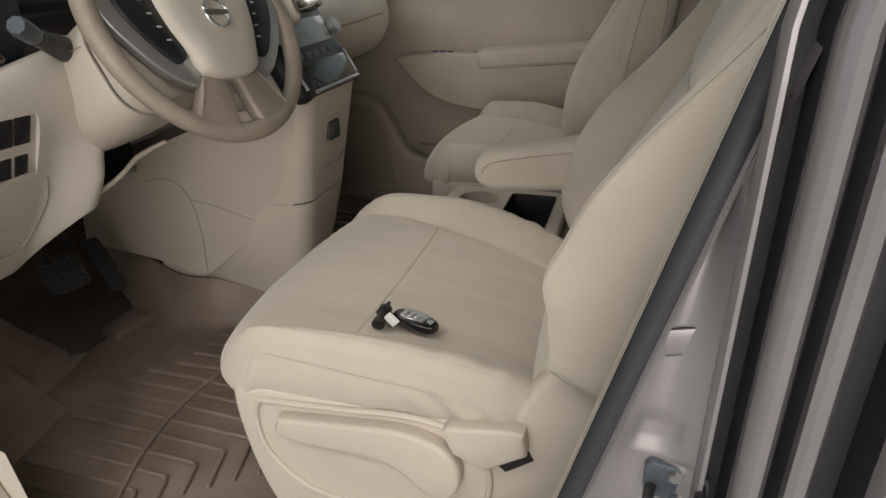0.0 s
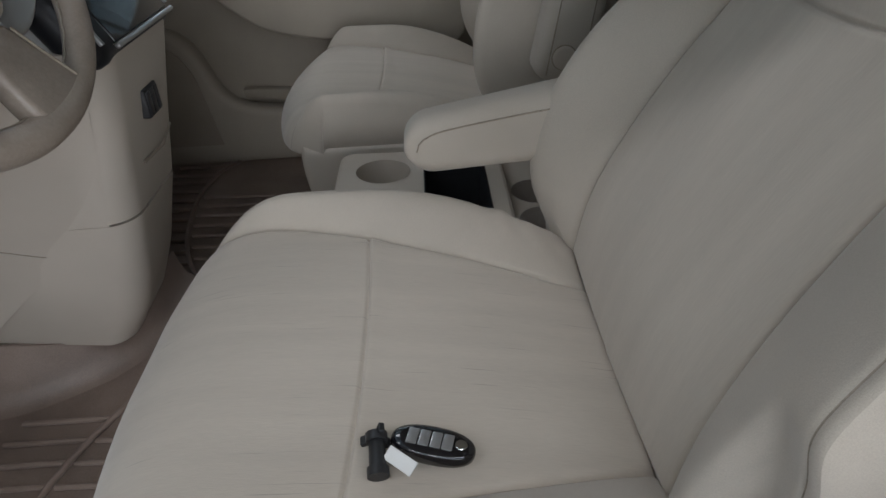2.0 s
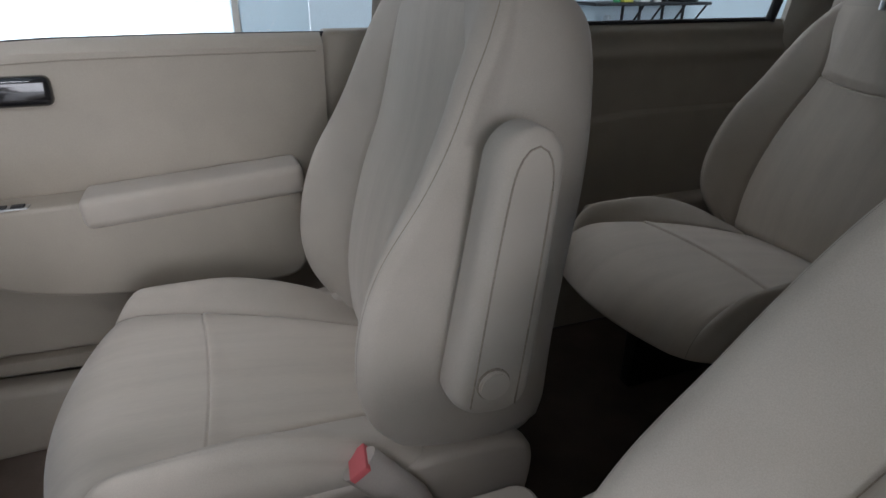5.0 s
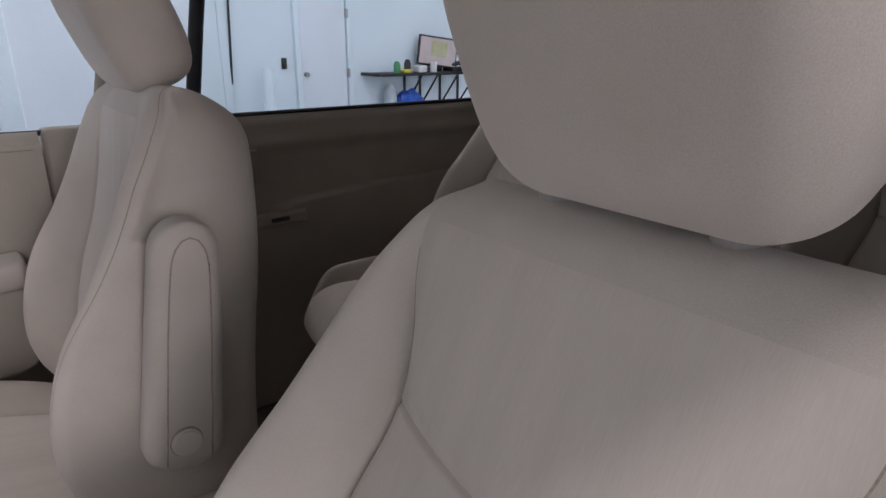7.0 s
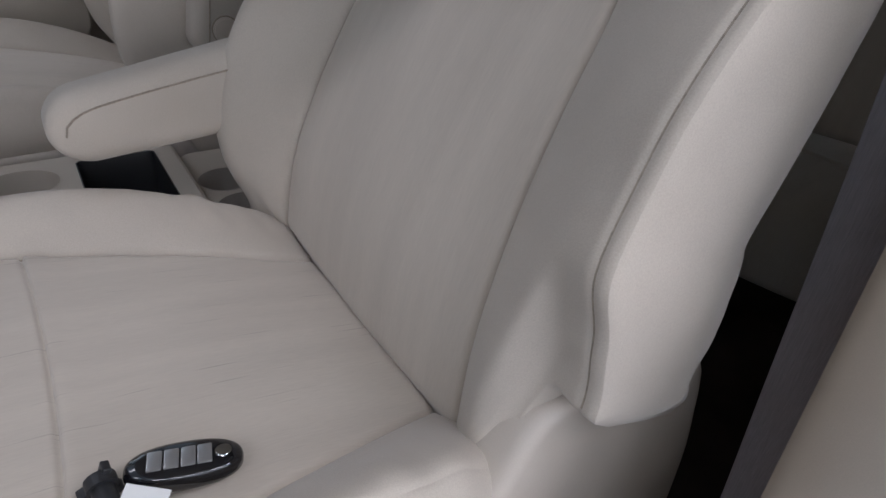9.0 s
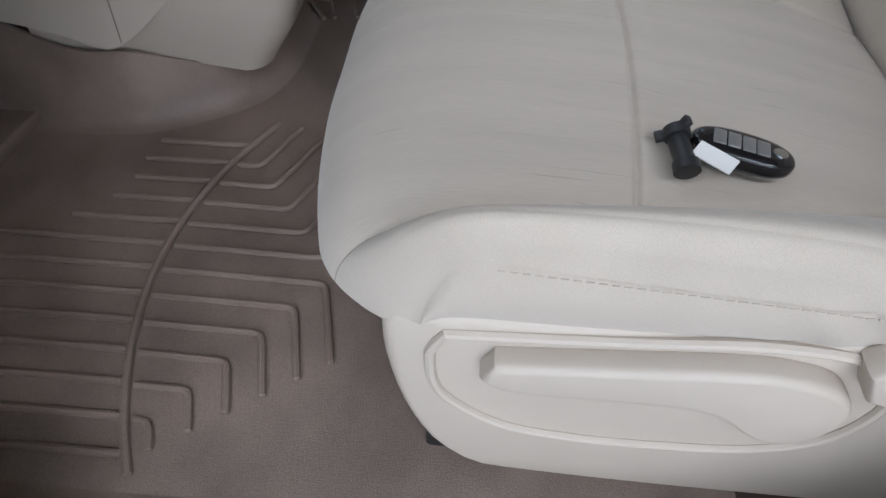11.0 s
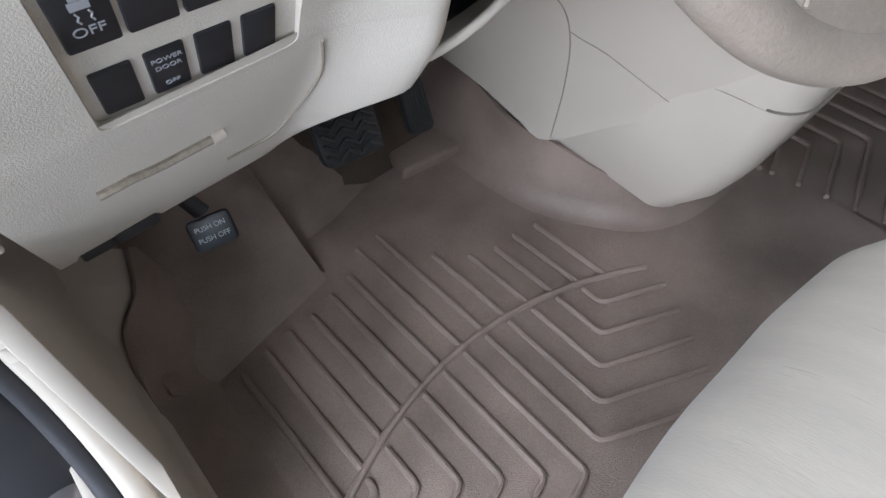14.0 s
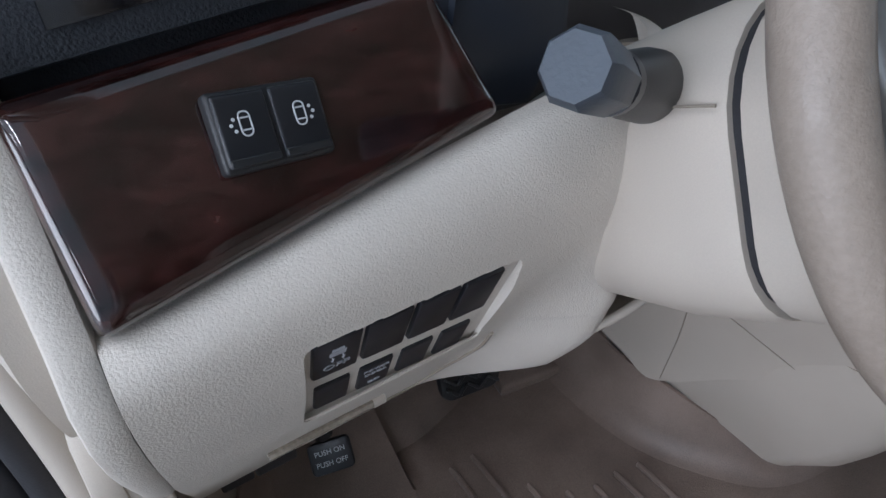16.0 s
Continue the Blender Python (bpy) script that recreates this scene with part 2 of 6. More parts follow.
def tube(points, radius, n=10, up=(0, 0, 1), flat=1.0, closed=False):
    """A tube along points; radius may be a list; flat squeezes it along up."""
    p = np.asarray(points, float)
    k = len(p)
    rad = np.broadcast_to(np.asarray(radius, float), (k,))
    loops = []
    for i in range(k):
        t = p[(i + 1) % k] - p[i - 1] if closed else p[min(i + 1, k - 1)] - p[max(i - 1, 0)]
        t = t / (np.linalg.norm(t) + 1e-12)
        s = np.cross(t, up)
        if np.linalg.norm(s) < 1e-3:
            s = np.cross(t, (1, 0, 0.1))
        s /= np.linalg.norm(s)
        w = np.cross(s, t)
        a = np.linspace(0, 2 * np.pi, n, endpoint=False)
        loops.append(p[i] + rad[i] * (np.outer(np.cos(a), s) + flat * np.outer(np.sin(a), w)))
    if closed:
        loops.append(loops[0])
        return loft(loops, cap=False)
    return loft(loops)


def knob(x, y, z, r, length, axis, n=20, bevel=0.002):
    bm = bmesh.new()
    bmesh.ops.create_cone(bm, cap_ends=True, segments=n, radius1=r, radius2=r, depth=length)
    if bevel:
        bmesh.ops.bevel(bm, geom=[e for e in bm.edges if abs(e.verts[0].co.z - e.verts[1].co.z) < 1e-6], offset=bevel, segments=2, affect="EDGES")
    turn = Vector(axis).to_track_quat("Z", "Y").to_matrix().to_4x4()
    return moved(bm, Matrix.Translation((x, y, z)) @ turn)


def joined(*meshes):
    bm = bmesh.new()
    for me in meshes:
        if isinstance(me, bmesh.types.BMesh):
            tmp = bpy.data.meshes.new("tmp")
            me.to_mesh(tmp)
            me.free()
            me = tmp
        bm.from_mesh(me)
        bpy.data.meshes.remove(me)
    return bm


def ease(x, xs, ys):
    """A smooth curve through a few stations."""
    x = min(max(x, xs[0]), xs[-1])
    k = min(max(int(np.searchsorted(xs, x, side="right")) - 1, 0), len(xs) - 2)

    def slope(i):
        if i == 0 or i == len(xs) - 1:
            return 0.0
        return (ys[i + 1] - ys[i - 1]) / (xs[i + 1] - xs[i - 1])
    h = xs[k + 1] - xs[k]
    u = (x - xs[k]) / h
    return (2 * u**3 - 3 * u**2 + 1) * ys[k] + (u**3 - 2 * u**2 + u) * h * slope(k) + (3 * u**2 - 2 * u**3) * ys[k + 1] + (u**3 - u**2) * h * slope(k + 1)


def smoothstep(a, b, x):
    t = np.clip((x - a) / (b - a), 0, 1)
    return t * t * (3 - 2 * t)


# ---- floor and mats ----
def floor_pan():
    bm = bmesh.new()
    xs, ys = np.linspace(0.56, 2.34, 60), np.linspace(-2.4, 1.5, 110)
    grid = []
    for y in ys:
        row = []
        for x in xs:
            z = -0.03 + 0.42 * smoothstep(1.18, 1.5, y) + 0.0 * x
            row.append(bm.verts.new((x, y, z)))
        grid.append(row)
    for a in range(len(ys) - 1):
        for b in range(len(xs) - 1):
            bm.faces.new((grid[a][b], grid[a][b + 1], grid[a + 1][b + 1], grid[a + 1][b]))
    return bm


single("floor", floor_pan(), CARPET, "dark brown carpet on the van floor", "floor", kind="structure")

# ---- seats ----
LEAN_BACK = radians(16)


def fold(d, width=0.0035):
    return np.exp(-(d / width) ** 2)


def columns(hw, c, e):
    """Places across a half of width hw, close together at the seams c and e."""
    w = min(0.004, 0.10 * (hw - c))
    e = max(e, c + 3 * w)
    near = np.array([-1, -0.5, -0.12, 0, 0.12, 0.5, 1]) * w
    half = np.r_[np.linspace(0, c - 2 * w, 30), c + near, np.linspace(c + 1.5 * w, e - 1.5 * w, 16), e + near, np.linspace(e + 1.5 * w, hw, 16)]
    return np.r_[-half[:0:-1], half], e, w


def swell(u, top):
    """A bulge that leaves its seam steeply and is full at top."""
    return 1 - (1 - np.clip(u / top, 0, 1)) ** 2


def seam_slots(me, loops, rows, half_way, edge, side):
    """Gives the middle panel the second material and the seams the third."""
    m = len(loops[0])
    n = m - 2 * side
    slots = np.zeros(len(me.polygons), int)
    for a in range(len(loops) - 1):
        c, e, w, middle = rows[a]
        for b in range(side, side + n - 1):
            xm = abs(half_way[a][b - side])
            if xm < c and middle:
                slots[a * m + b] = 1
            if abs(xm - c) < 0.15 * w and middle == 2 or edge and abs(xm - e) < 0.15 * w:
                slots[a * m + b] = 2
    me.polygons.foreach_set("material_index", slots)
    return me


def cushion_mesh(cx, dy, short=0.0, square=0, worn=0.0):
    ys = np.r_[np.linspace(-0.03, 0.292, 66), np.linspace(0.294, 0.322, 24), np.linspace(0.326, 0.400, 14), 0.40 + 0.10 * np.sin(np.linspace(0, np.pi / 2, 44))[1:]]
    loops, rows, half_way = [], [], []
    for y in ys:
        hw = 0.243 - 0.012 * (1 - smoothstep(-0.03, 0.12, y))
        c = ease(y, [-0.03, 0.05, 0.15, 0.25, 0.35, 0.45, 0.50], [0.120, 0.127, 0.148, 0.170, 0.192, 0.208, 0.212])
        base = ease(y, [-0.03, 0.05, 0.13, 0.2, 0.3, 0.4, 0.52], [0.333, 0.348, 0.367, 0.381, 0.394, 0.400, 0.400])
        rise = ease(y, [-0.03, 0.03, 0.09, 0.2, 0.34, 0.42, 0.47, 0.50], [0.0, 0.034, 0.060, 0.056, 0.048, 0.044, 0.038, 0.028])
        x, e, w = columns(hw, c, hw - 0.014)
        u = np.clip((np.abs(x) - c) / (hw - c), 0, 1)
        low_rear = smoothstep(-0.02, 0.30, y)
        rise = np.where(x * square < 0, rise, rise * (0.12 + 0.88 * low_rear)) if square else rise * (0.12 + 0.88 * low_rear)
        z = base + rise * (0.6 * swell(u, 0.85) + 0.4 * smoothstep(0, 0.9, u)) + 0.006 * np.cos(np.clip(x / c, -1, 1) * np.pi / 2)
        fade = 1 - smoothstep(0.43, 0.49, y)
        groove = 0.006 * fold(np.abs(x) - c, 0.0032) * fade + 0.0008 * fold(np.abs(x) - e, 0.002)
        cross = y - 0.303 - 0.009 * (x / c) ** 2
        groove += np.where(np.abs(x) < c, 0.0035 * fold(cross, 0.0022) - 0.003 * smoothstep(-0.03, -0.004, cross) * (1 - smoothstep(-0.002, 0.0, cross)), 0)
        z = z - groove
        r, d = 0.032, hw - np.abs(x)
        z = z - np.where(d < r, r * (1 - np.sqrt(np.clip(1 - ((r - d) / r) ** 2, 0, 1))), 0)
        # creases worn into the outer side near the backrest
        wear = smoothstep(0.03, 0.07, y) * (1 - smoothstep(0.16, 0.22, y)) * smoothstep(0.25, 0.6, u)
        z = z + worn * wear * 0.0017 * (np.sin(95 * y + 60 * x) + 0.6 * np.sin(170 * y - 45 * x + 1))
        low = 0.322 + 0.016 * (1 - smoothstep(0.05, 0.4, y))
        ahead = np.clip((y - 0.40) / 0.10, 0, 1)
        floor_z = low + 0.0 * x
        z = floor_z + (z - floor_z) * max(0.0, 1 - ahead ** 2.6) ** (1 / 1.6)
        z = z - 0.035 * (1 - smoothstep(0.026, 0.043, y))
        # the front edge bows forward and turns in at the corners
        bend, r_in = np.clip((np.abs(x) - (hw - 0.062)) / 0.062, 0, 1), 0.062
        front = 0.560 - 0.036 * (np.abs(x) / 0.2) ** 2 - short - r_in * (1 - np.sqrt(1 - bend ** 2))
        if square:
            sq = 0.564 - 0.012 * (np.abs(x) / 0.2) ** 2 - 0.75 * r_in * (1 - np.sqrt(1 - bend ** 2))
            front = front + (sq - front) * smoothstep(0.0, 0.10, x * square) + 0.004 * smoothstep(0.05, 0.2, -x * square)
        yy = np.minimum(y, 0.40) + (front - 0.40) * ahead
        wide = 1.10 if square else 1.0
        top = np.stack([np.where(x * square > 0, x * wide, x), yy, z], 1)
        t = np.linspace(0, 1, 22)[1:]
        ze, zl = z[-1], z[0]
        crease = worn * 0.0034 * smoothstep(0.0, 0.05, y) * (1 - smoothstep(0.16, 0.24, y)) * np.sin(120 * y + 7 * t) * np.sin(np.pi * t)
        strips = []
        for zz, yy_end in ((ze, yy[-1]), (zl, yy[0])):
            full = min(1.0, max(0.0, (zz - low) / 0.07))
            strips.append(np.stack([hw + full * (0.007 * np.sin(np.pi * t) - 0.010 * t**3 + crease), np.full(21, yy_end), zz + (min(zz, low) - zz) * t], 1))
        side, left = strips[0], strips[1][::-1].copy()
        side[:, 0] += hw * (wide - 1) * (square > 0)
        left[:, 0] *= -1
        left[:, 0] -= hw * (wide - 1) * (square < 0)
        loops.append(np.concatenate([left, top, side]) + (cx, dy, 0))
        rows.append((c, e, w, 2))
        half_way.append((x[1:] + x[:-1]) / 2)
    for k in (0.25, 0.6, 1.0):
        under = loops[-1].copy()
        under[:, 2] -= 0.006
        under[:, 1] -= 0.002 + 0.02 * k * k
        under[:, 0] = cx + (under[:, 0] - cx) * (1 - 0.05 * k * k)
        loops.append(under)
        rows.append((0, 1, 0, 0))
        half_way.append(half_way[-1])
    return seam_slots(loft(loops), loops, rows, half_way, False, 21)


def backrest_mesh(cx, dy, height=0.575, origin=(0.035, 0.345), half=0.262, lean=LEAN_BACK, thick=0.135, outer=-1, worn=False, yoked=True):
    """outer: the side away from the van's middle; worn: the driver's flattened outer bolster; yoked: a seam across the shoulders."""
    k = height / 0.575
    ss = np.r_[np.linspace(-0.03, 0.34, 78), np.linspace(0.343, 0.392, 42), np.linspace(0.396, 0.505, 28), 0.51 + 0.065 * np.sin(np.linspace(0, np.pi / 2, 24))[1:]]
    loops, rows, half_way = [], [], []
    for s in ss:
        hw = half / 0.25 * ease(s, [-0.03, 0.0, 0.06, 0.18, 0.3, 0.4, 0.47, 0.51, 0.545, 0.575], [0.250, 0.250, 0.250, 0.25, 0.250, 0.243, 0.228, 0.210, 0.186, 0.145] if worn else [0.205, 0.226, 0.244, 0.25, 0.250, 0.243, 0.228, 0.210, 0.186, 0.145])
        c = half / 0.262 * ease(s, [-0.03, 0.0, 0.1, 0.2, 0.30, 0.38, 0.43, 0.49, 0.54, 0.575], [0.188, 0.186, 0.179, 0.169, 0.160, 0.150, 0.158, 0.176, 0.176, 0.150] if worn else [0.166, 0.168, 0.170, 0.168, 0.162, 0.154, 0.146, 0.130, 0.105, 0.080] if not yoked else [0.166, 0.168, 0.170, 0.168, 0.160, 0.150, 0.158, 0.176, 0.176, 0.150])
        c = min(c, 0.9 * hw)
        rise = ease(s, [-0.03, 0.05, 0.15, 0.25, 0.36, 0.45, 0.55], [0.045, 0.085, 0.102, 0.096, 0.062, 0.034, 0.008])
        less = 0.022 * (1 - smoothstep(-0.03, 0.22, s))
        high = 0.150 * (1 - smoothstep(-0.03, 0.30, s)) if worn else 0.082 * (1 - smoothstep(-0.03, 0.22, s))
        so = s + high
        x, e, w = columns(hw, c, hw - 0.007 if worn else hw - 0.015 + 0.009 * smoothstep(0.2, 0.4, s))
        u = np.clip((np.abs(x) - c) / (hw - c + 1e-6), 0, 1)
        flat_way = (x[1:] + x[:-1]) / 2
        if worn:
            rise = np.where(x * outer > 0, ease(so, [-0.03, 0.05, 0.15, 0.25, 0.36, 0.45, 0.55], [0.045, 0.085, 0.102, 0.096, 0.062, 0.034, 0.008]), rise)
        d = 0.86 * rise * (0.3 * swell(u, 0.9) + 0.7 * smoothstep(-0.15, 1.0, u)) + 0.006 * np.cos(np.clip(x / c, -1, 1) * np.pi / 2)
        yoke = 0.357 + 0.023 * np.clip(np.abs(x) / c, 0, 1) ** 2
        belly = ease(s, [-0.03, 0.02, 0.10, 0.18, 0.265, 0.35, 0.43, 0.575], [0.0, 0.012, 0.022, 0.017, 0.002, -0.020, -0.031, -0.036])
        d = d + yoked * np.where(np.abs(x) < c, 0.009 * (1 - smoothstep(0.75, 1.0, np.abs(x) / c)) * smoothstep(0.0, 0.022, s - yoke) * (1 - smoothstep(0.05, 0.2, s - yoke)), 0)
        d = d - 0.006 * fold(np.abs(x) - c, 0.0032) * (1 - smoothstep(0.36, 0.52, s)) - yoked * np.where(np.abs(x) < c, 0.005 * fold(s - yoke, 0.0022), 0)
        d = d - 0.0013 * fold(np.abs(x) - e, 0.002)
        g = hw - np.abs(x)
        round_top = smoothstep(0.34, 0.48, s)
        edge_turn = np.where(x * outer > 0, 0.75 + 0.25 * round_top, 1.0) if worn else 1.0
        r = np.where(x * outer > 0, 0.014 + 0.018 * round_top, 0.032) if worn else 0.032
        d = d - np.where(g < r, r * (1 - np.sqrt(np.clip(1 - (edge_turn * (r - g) / r) ** 2, 0, 1))), 0)
        d = d - 0.010 * (1 - smoothstep(-0.01, 0.014, s)) * (1 - smoothstep(0.15, 0.6, u))
        # the outer bolster is flat below and full at the shoulder
        d = d + worn * np.where(x * outer > 0, ease(so, [0.0, 0.11, 0.17, 0.20, 0.24, 0.29, 0.335, 0.38, 0.45, 0.575], [-0.044, -0.045, -0.045, -0.036, -0.026, -0.008, 0.002, 0.004, 0.002, 0.0]) * smoothstep(0, 0.9, u), 0)
        d = d + (not yoked) * np.where(x < 0, 0.024 * ease(s, [-0.03, 0.1, 0.3, 0.45, 0.575], [0.0, 0.3, 0.9, 0.8, 0.0]) * smoothstep(0, 0.8, u), 0)
        d = d + belly
        mid = -0.04 + belly
        roll = math.sqrt(max(0.0, 1 - max(0, (s - 0.51) / 0.0655) ** 2))
        back = -thick * (1 - 0.2 * smoothstep(0.0, 0.5, s)) + 0.6 * belly
        d = mid + (d - mid) * roll
        bk = mid + (back - mid) * roll
        # the bolsters end higher than the middle panel, above the side shields
        sv = s + np.where(x * outer > 0, high * smoothstep(0.30, 0.68, u), less * smoothstep(0.1, 0.5, u)) if worn else s + np.where(x * outer > 0, high, less) * smoothstep(0.1, 0.5, u)
        broad = 1 + ease(so if worn else s, [-0.03, 0.07, 0.17, 0.25, 0.34, 0.42, 0.50, 0.575], [0.036, 0.040, 0.036, 0.026, 0.026, 0.034, 0.040, 0.016] if worn else [0.020, 0.030, 0.018, 0.008, 0.012, 0.024, 0.032, 0.024]) / hw
        x = x + outer * hw * (broad - 1) * np.clip((x * outer - c) / (hw - c), 0, 1)
        far = (not yoked) * ease(s, [0.05, 0.15, 0.26, 0.40, 0.50, 0.575], [0.0, 0.010, 0.028, 0.044, 0.048, 0.030])
        x = x + np.where(x > 0, far * np.clip(x / hw, 0, 1), 0)
        t = np.linspace(0, 1, 14)[1:]
        de = d[-1]
        side = np.stack([hw + 0.008 * np.sin(np.pi * t) - 0.02 * t**4, np.full(13, s + (high if outer > 0 else less)), de + (bk - de) * t], 1)
        left = side[::-1].copy()
        left[:, 0] *= -1
        left[:, 1] = s + (high if outer < 0 else less)
        side[:, 0] += (hw * (broad - 1) + 0.010 * worn * np.sin(np.pi * t)) * (outer > 0)
        left[:, 0] -= (hw * (broad - 1) + 0.010 * worn * np.sin(np.pi * t)) * (outer < 0)
        side[:, 0] += far
        left[:, 0] += worn * t[::-1] ** 1.3 * ease(so, [0.08, 0.2, 0.27, 0.35, 0.42, 0.50, 0.575], [0.052, 0.022, 0.018, 0.030, 0.048, 0.032, 0.010])
        left[:, 1] += 0.050 * worn * t[::-1] * (1 - smoothstep(-0.03, 0.22, s))
        q = np.concatenate([left, np.stack([x, sv, d], 1), side])
        sn, cs = math.sin(lean), math.cos(lean)
        under = []
        if not loops:
            # the rounded underside follows the height of each part of the lower edge
            for turn in (1.0, 0.8, 0.45, 0.15):
                low = q.copy()
                low[:, 1] -= 0.014 * math.sin(turn * math.pi / 2)
                low[:, 2] += (-0.06 - low[:, 2]) * 0.97 * turn ** 2
                under.append(low)
        for ring in under + [q]:
            loops.append(np.stack([cx + ring[:, 0], origin[0] + dy - sn * ring[:, 1] * k + cs * ring[:, 2], origin[1] + cs * ring[:, 1] * k + sn * ring[:, 2]], 1))
        rows += [(0, 1, 0, 0)] * len(under)
        half_way += [flat_way] * len(under)
        rows.append((c, e, w, 2 if s < 0.505 else 1 if s < 0.53 else 0))
        half_way.append(flat_way)
    return seam_slots(loft(loops), loops, rows, half_way, True, 13)


def headrest_mesh(cx, y, z, w=0.245, h=0.20, d=0.115, lean=radians(-22)):
    loops = []
    for v in np.linspace(-1, 1, 34):
        v = math.sin(v * math.pi / 2)
        k = (1 - abs(v) ** 3.2) ** (1 / 3.2)
        taper = 1 - 0.06 * (1 - v) / 2
        q = rounded_rect(max(0.004, w * taper * (0.45 + 0.55 * k)), max(0.003, d * (0.15 + 0.85 * k)), 0.042 * (0.2 + 0.8 * k), 8)
        bow = 0.10 * q[:, 0] ** 2 / 0.02 * 0.1
        yy, zz = q[:, 1] - bow, np.full(len(q), h / 2 * v)
        loops.append(np.stack([cx + q[:, 0], y + yy * math.cos(lean) - zz * math.sin(lean), z + h / 2 + zz * math.cos(lean) + yy * math.sin(lean)], 1))
    return loft(loops)


def arm_mesh(root, tip, w, h0, h1):
    """A padded arm from root to tip (centres of its ends), in a plane of constant x."""
    root, tip = np.array(root, float), np.array(tip, float)
    ax = (tip - root) / np.linalg.norm(tip - root)
    up = np.cross((1, 0, 0), ax)
    up = up if up[2] > 0 or abs(ax[2]) > 0.7 else -up
    length = np.linalg.norm(tip - root)
    loops = []
    for t in np.r_[0.5 - 0.5 * np.cos(np.linspace(0, np.pi, 44))]:
        e = min(t, 1 - t) * length
        rt = h1 * 0.5 if t > 0.5 else h0 * 0.32
        k = math.sqrt(max(0.0, 1 - max(0, 1 - e / rt) ** 2))
        h = (h0 + (h1 - h0) * t) * max(k, 0.02)
        q = rounded_rect(w * (0.55 + 0.45 * k), h, 0.022 * max(k, 0.05), 6)
        loops.append(root + ax * (t * length) + np.outer(q[:, 0], (1, 0, 0)) + np.outer(q[:, 1] + 0.0, up))
    return loft(loops)


def ring_of(outline, dy):
    return [(y + dy, z) for y, z in outline]


def arm_seam(root, tip, x, h0, h1):
    """A stitched seam that runs along the upper edge of an arm's side and round its end."""
    r, q = np.array(root, float), np.array(tip, float)
    ax = (q - r) / np.linalg.norm(q - r)
    up = np.cross((1, 0, 0), ax)
    up = up if up[2] > 0 or abs(ax[2]) > 0.7 else -up
    n = np.linalg.norm(q - r)
    pts = [r + ax * t * n + up * (h0 + (h1 - h0) * t) * k + np.array((x, 0, 0)) for t, k in ((0.05, 0.27), (0.3, 0.28), (0.6, 0.29), (0.8, 0.28), (0.87, 0.255), (0.915, 0.19), (0.94, 0.10), (0.948, 0.0))]
    return tube(smooth_line(pts, 30), 0.0011, 6)


def seat_buckle(place, tip, colour, label, parent):
    """A belt buckle on a stalk from place up to tip."""
    p, q = np.array(place), np.array(tip)
    ob = part("belt_buckle", tube([p, p + (q - p) * 0.3, q], [0.014, 0.027, 0.028], 14, up=(1, 0, 0), flat=0.6), GREY_PLASTIC, parent, label)
    d = (q - p) / np.linalg.norm(q - p)
    m = Matrix.Translation(q + d * 0.001) @ Vector(d).to_track_quat("Z", "X").to_matrix().to_4x4()
    part("release_button", moved(box(-0.014, 0.014, -0.022, 0.022, -0.006, 0.004, 0.002), m), colour, ob, "red release button")
    return ob


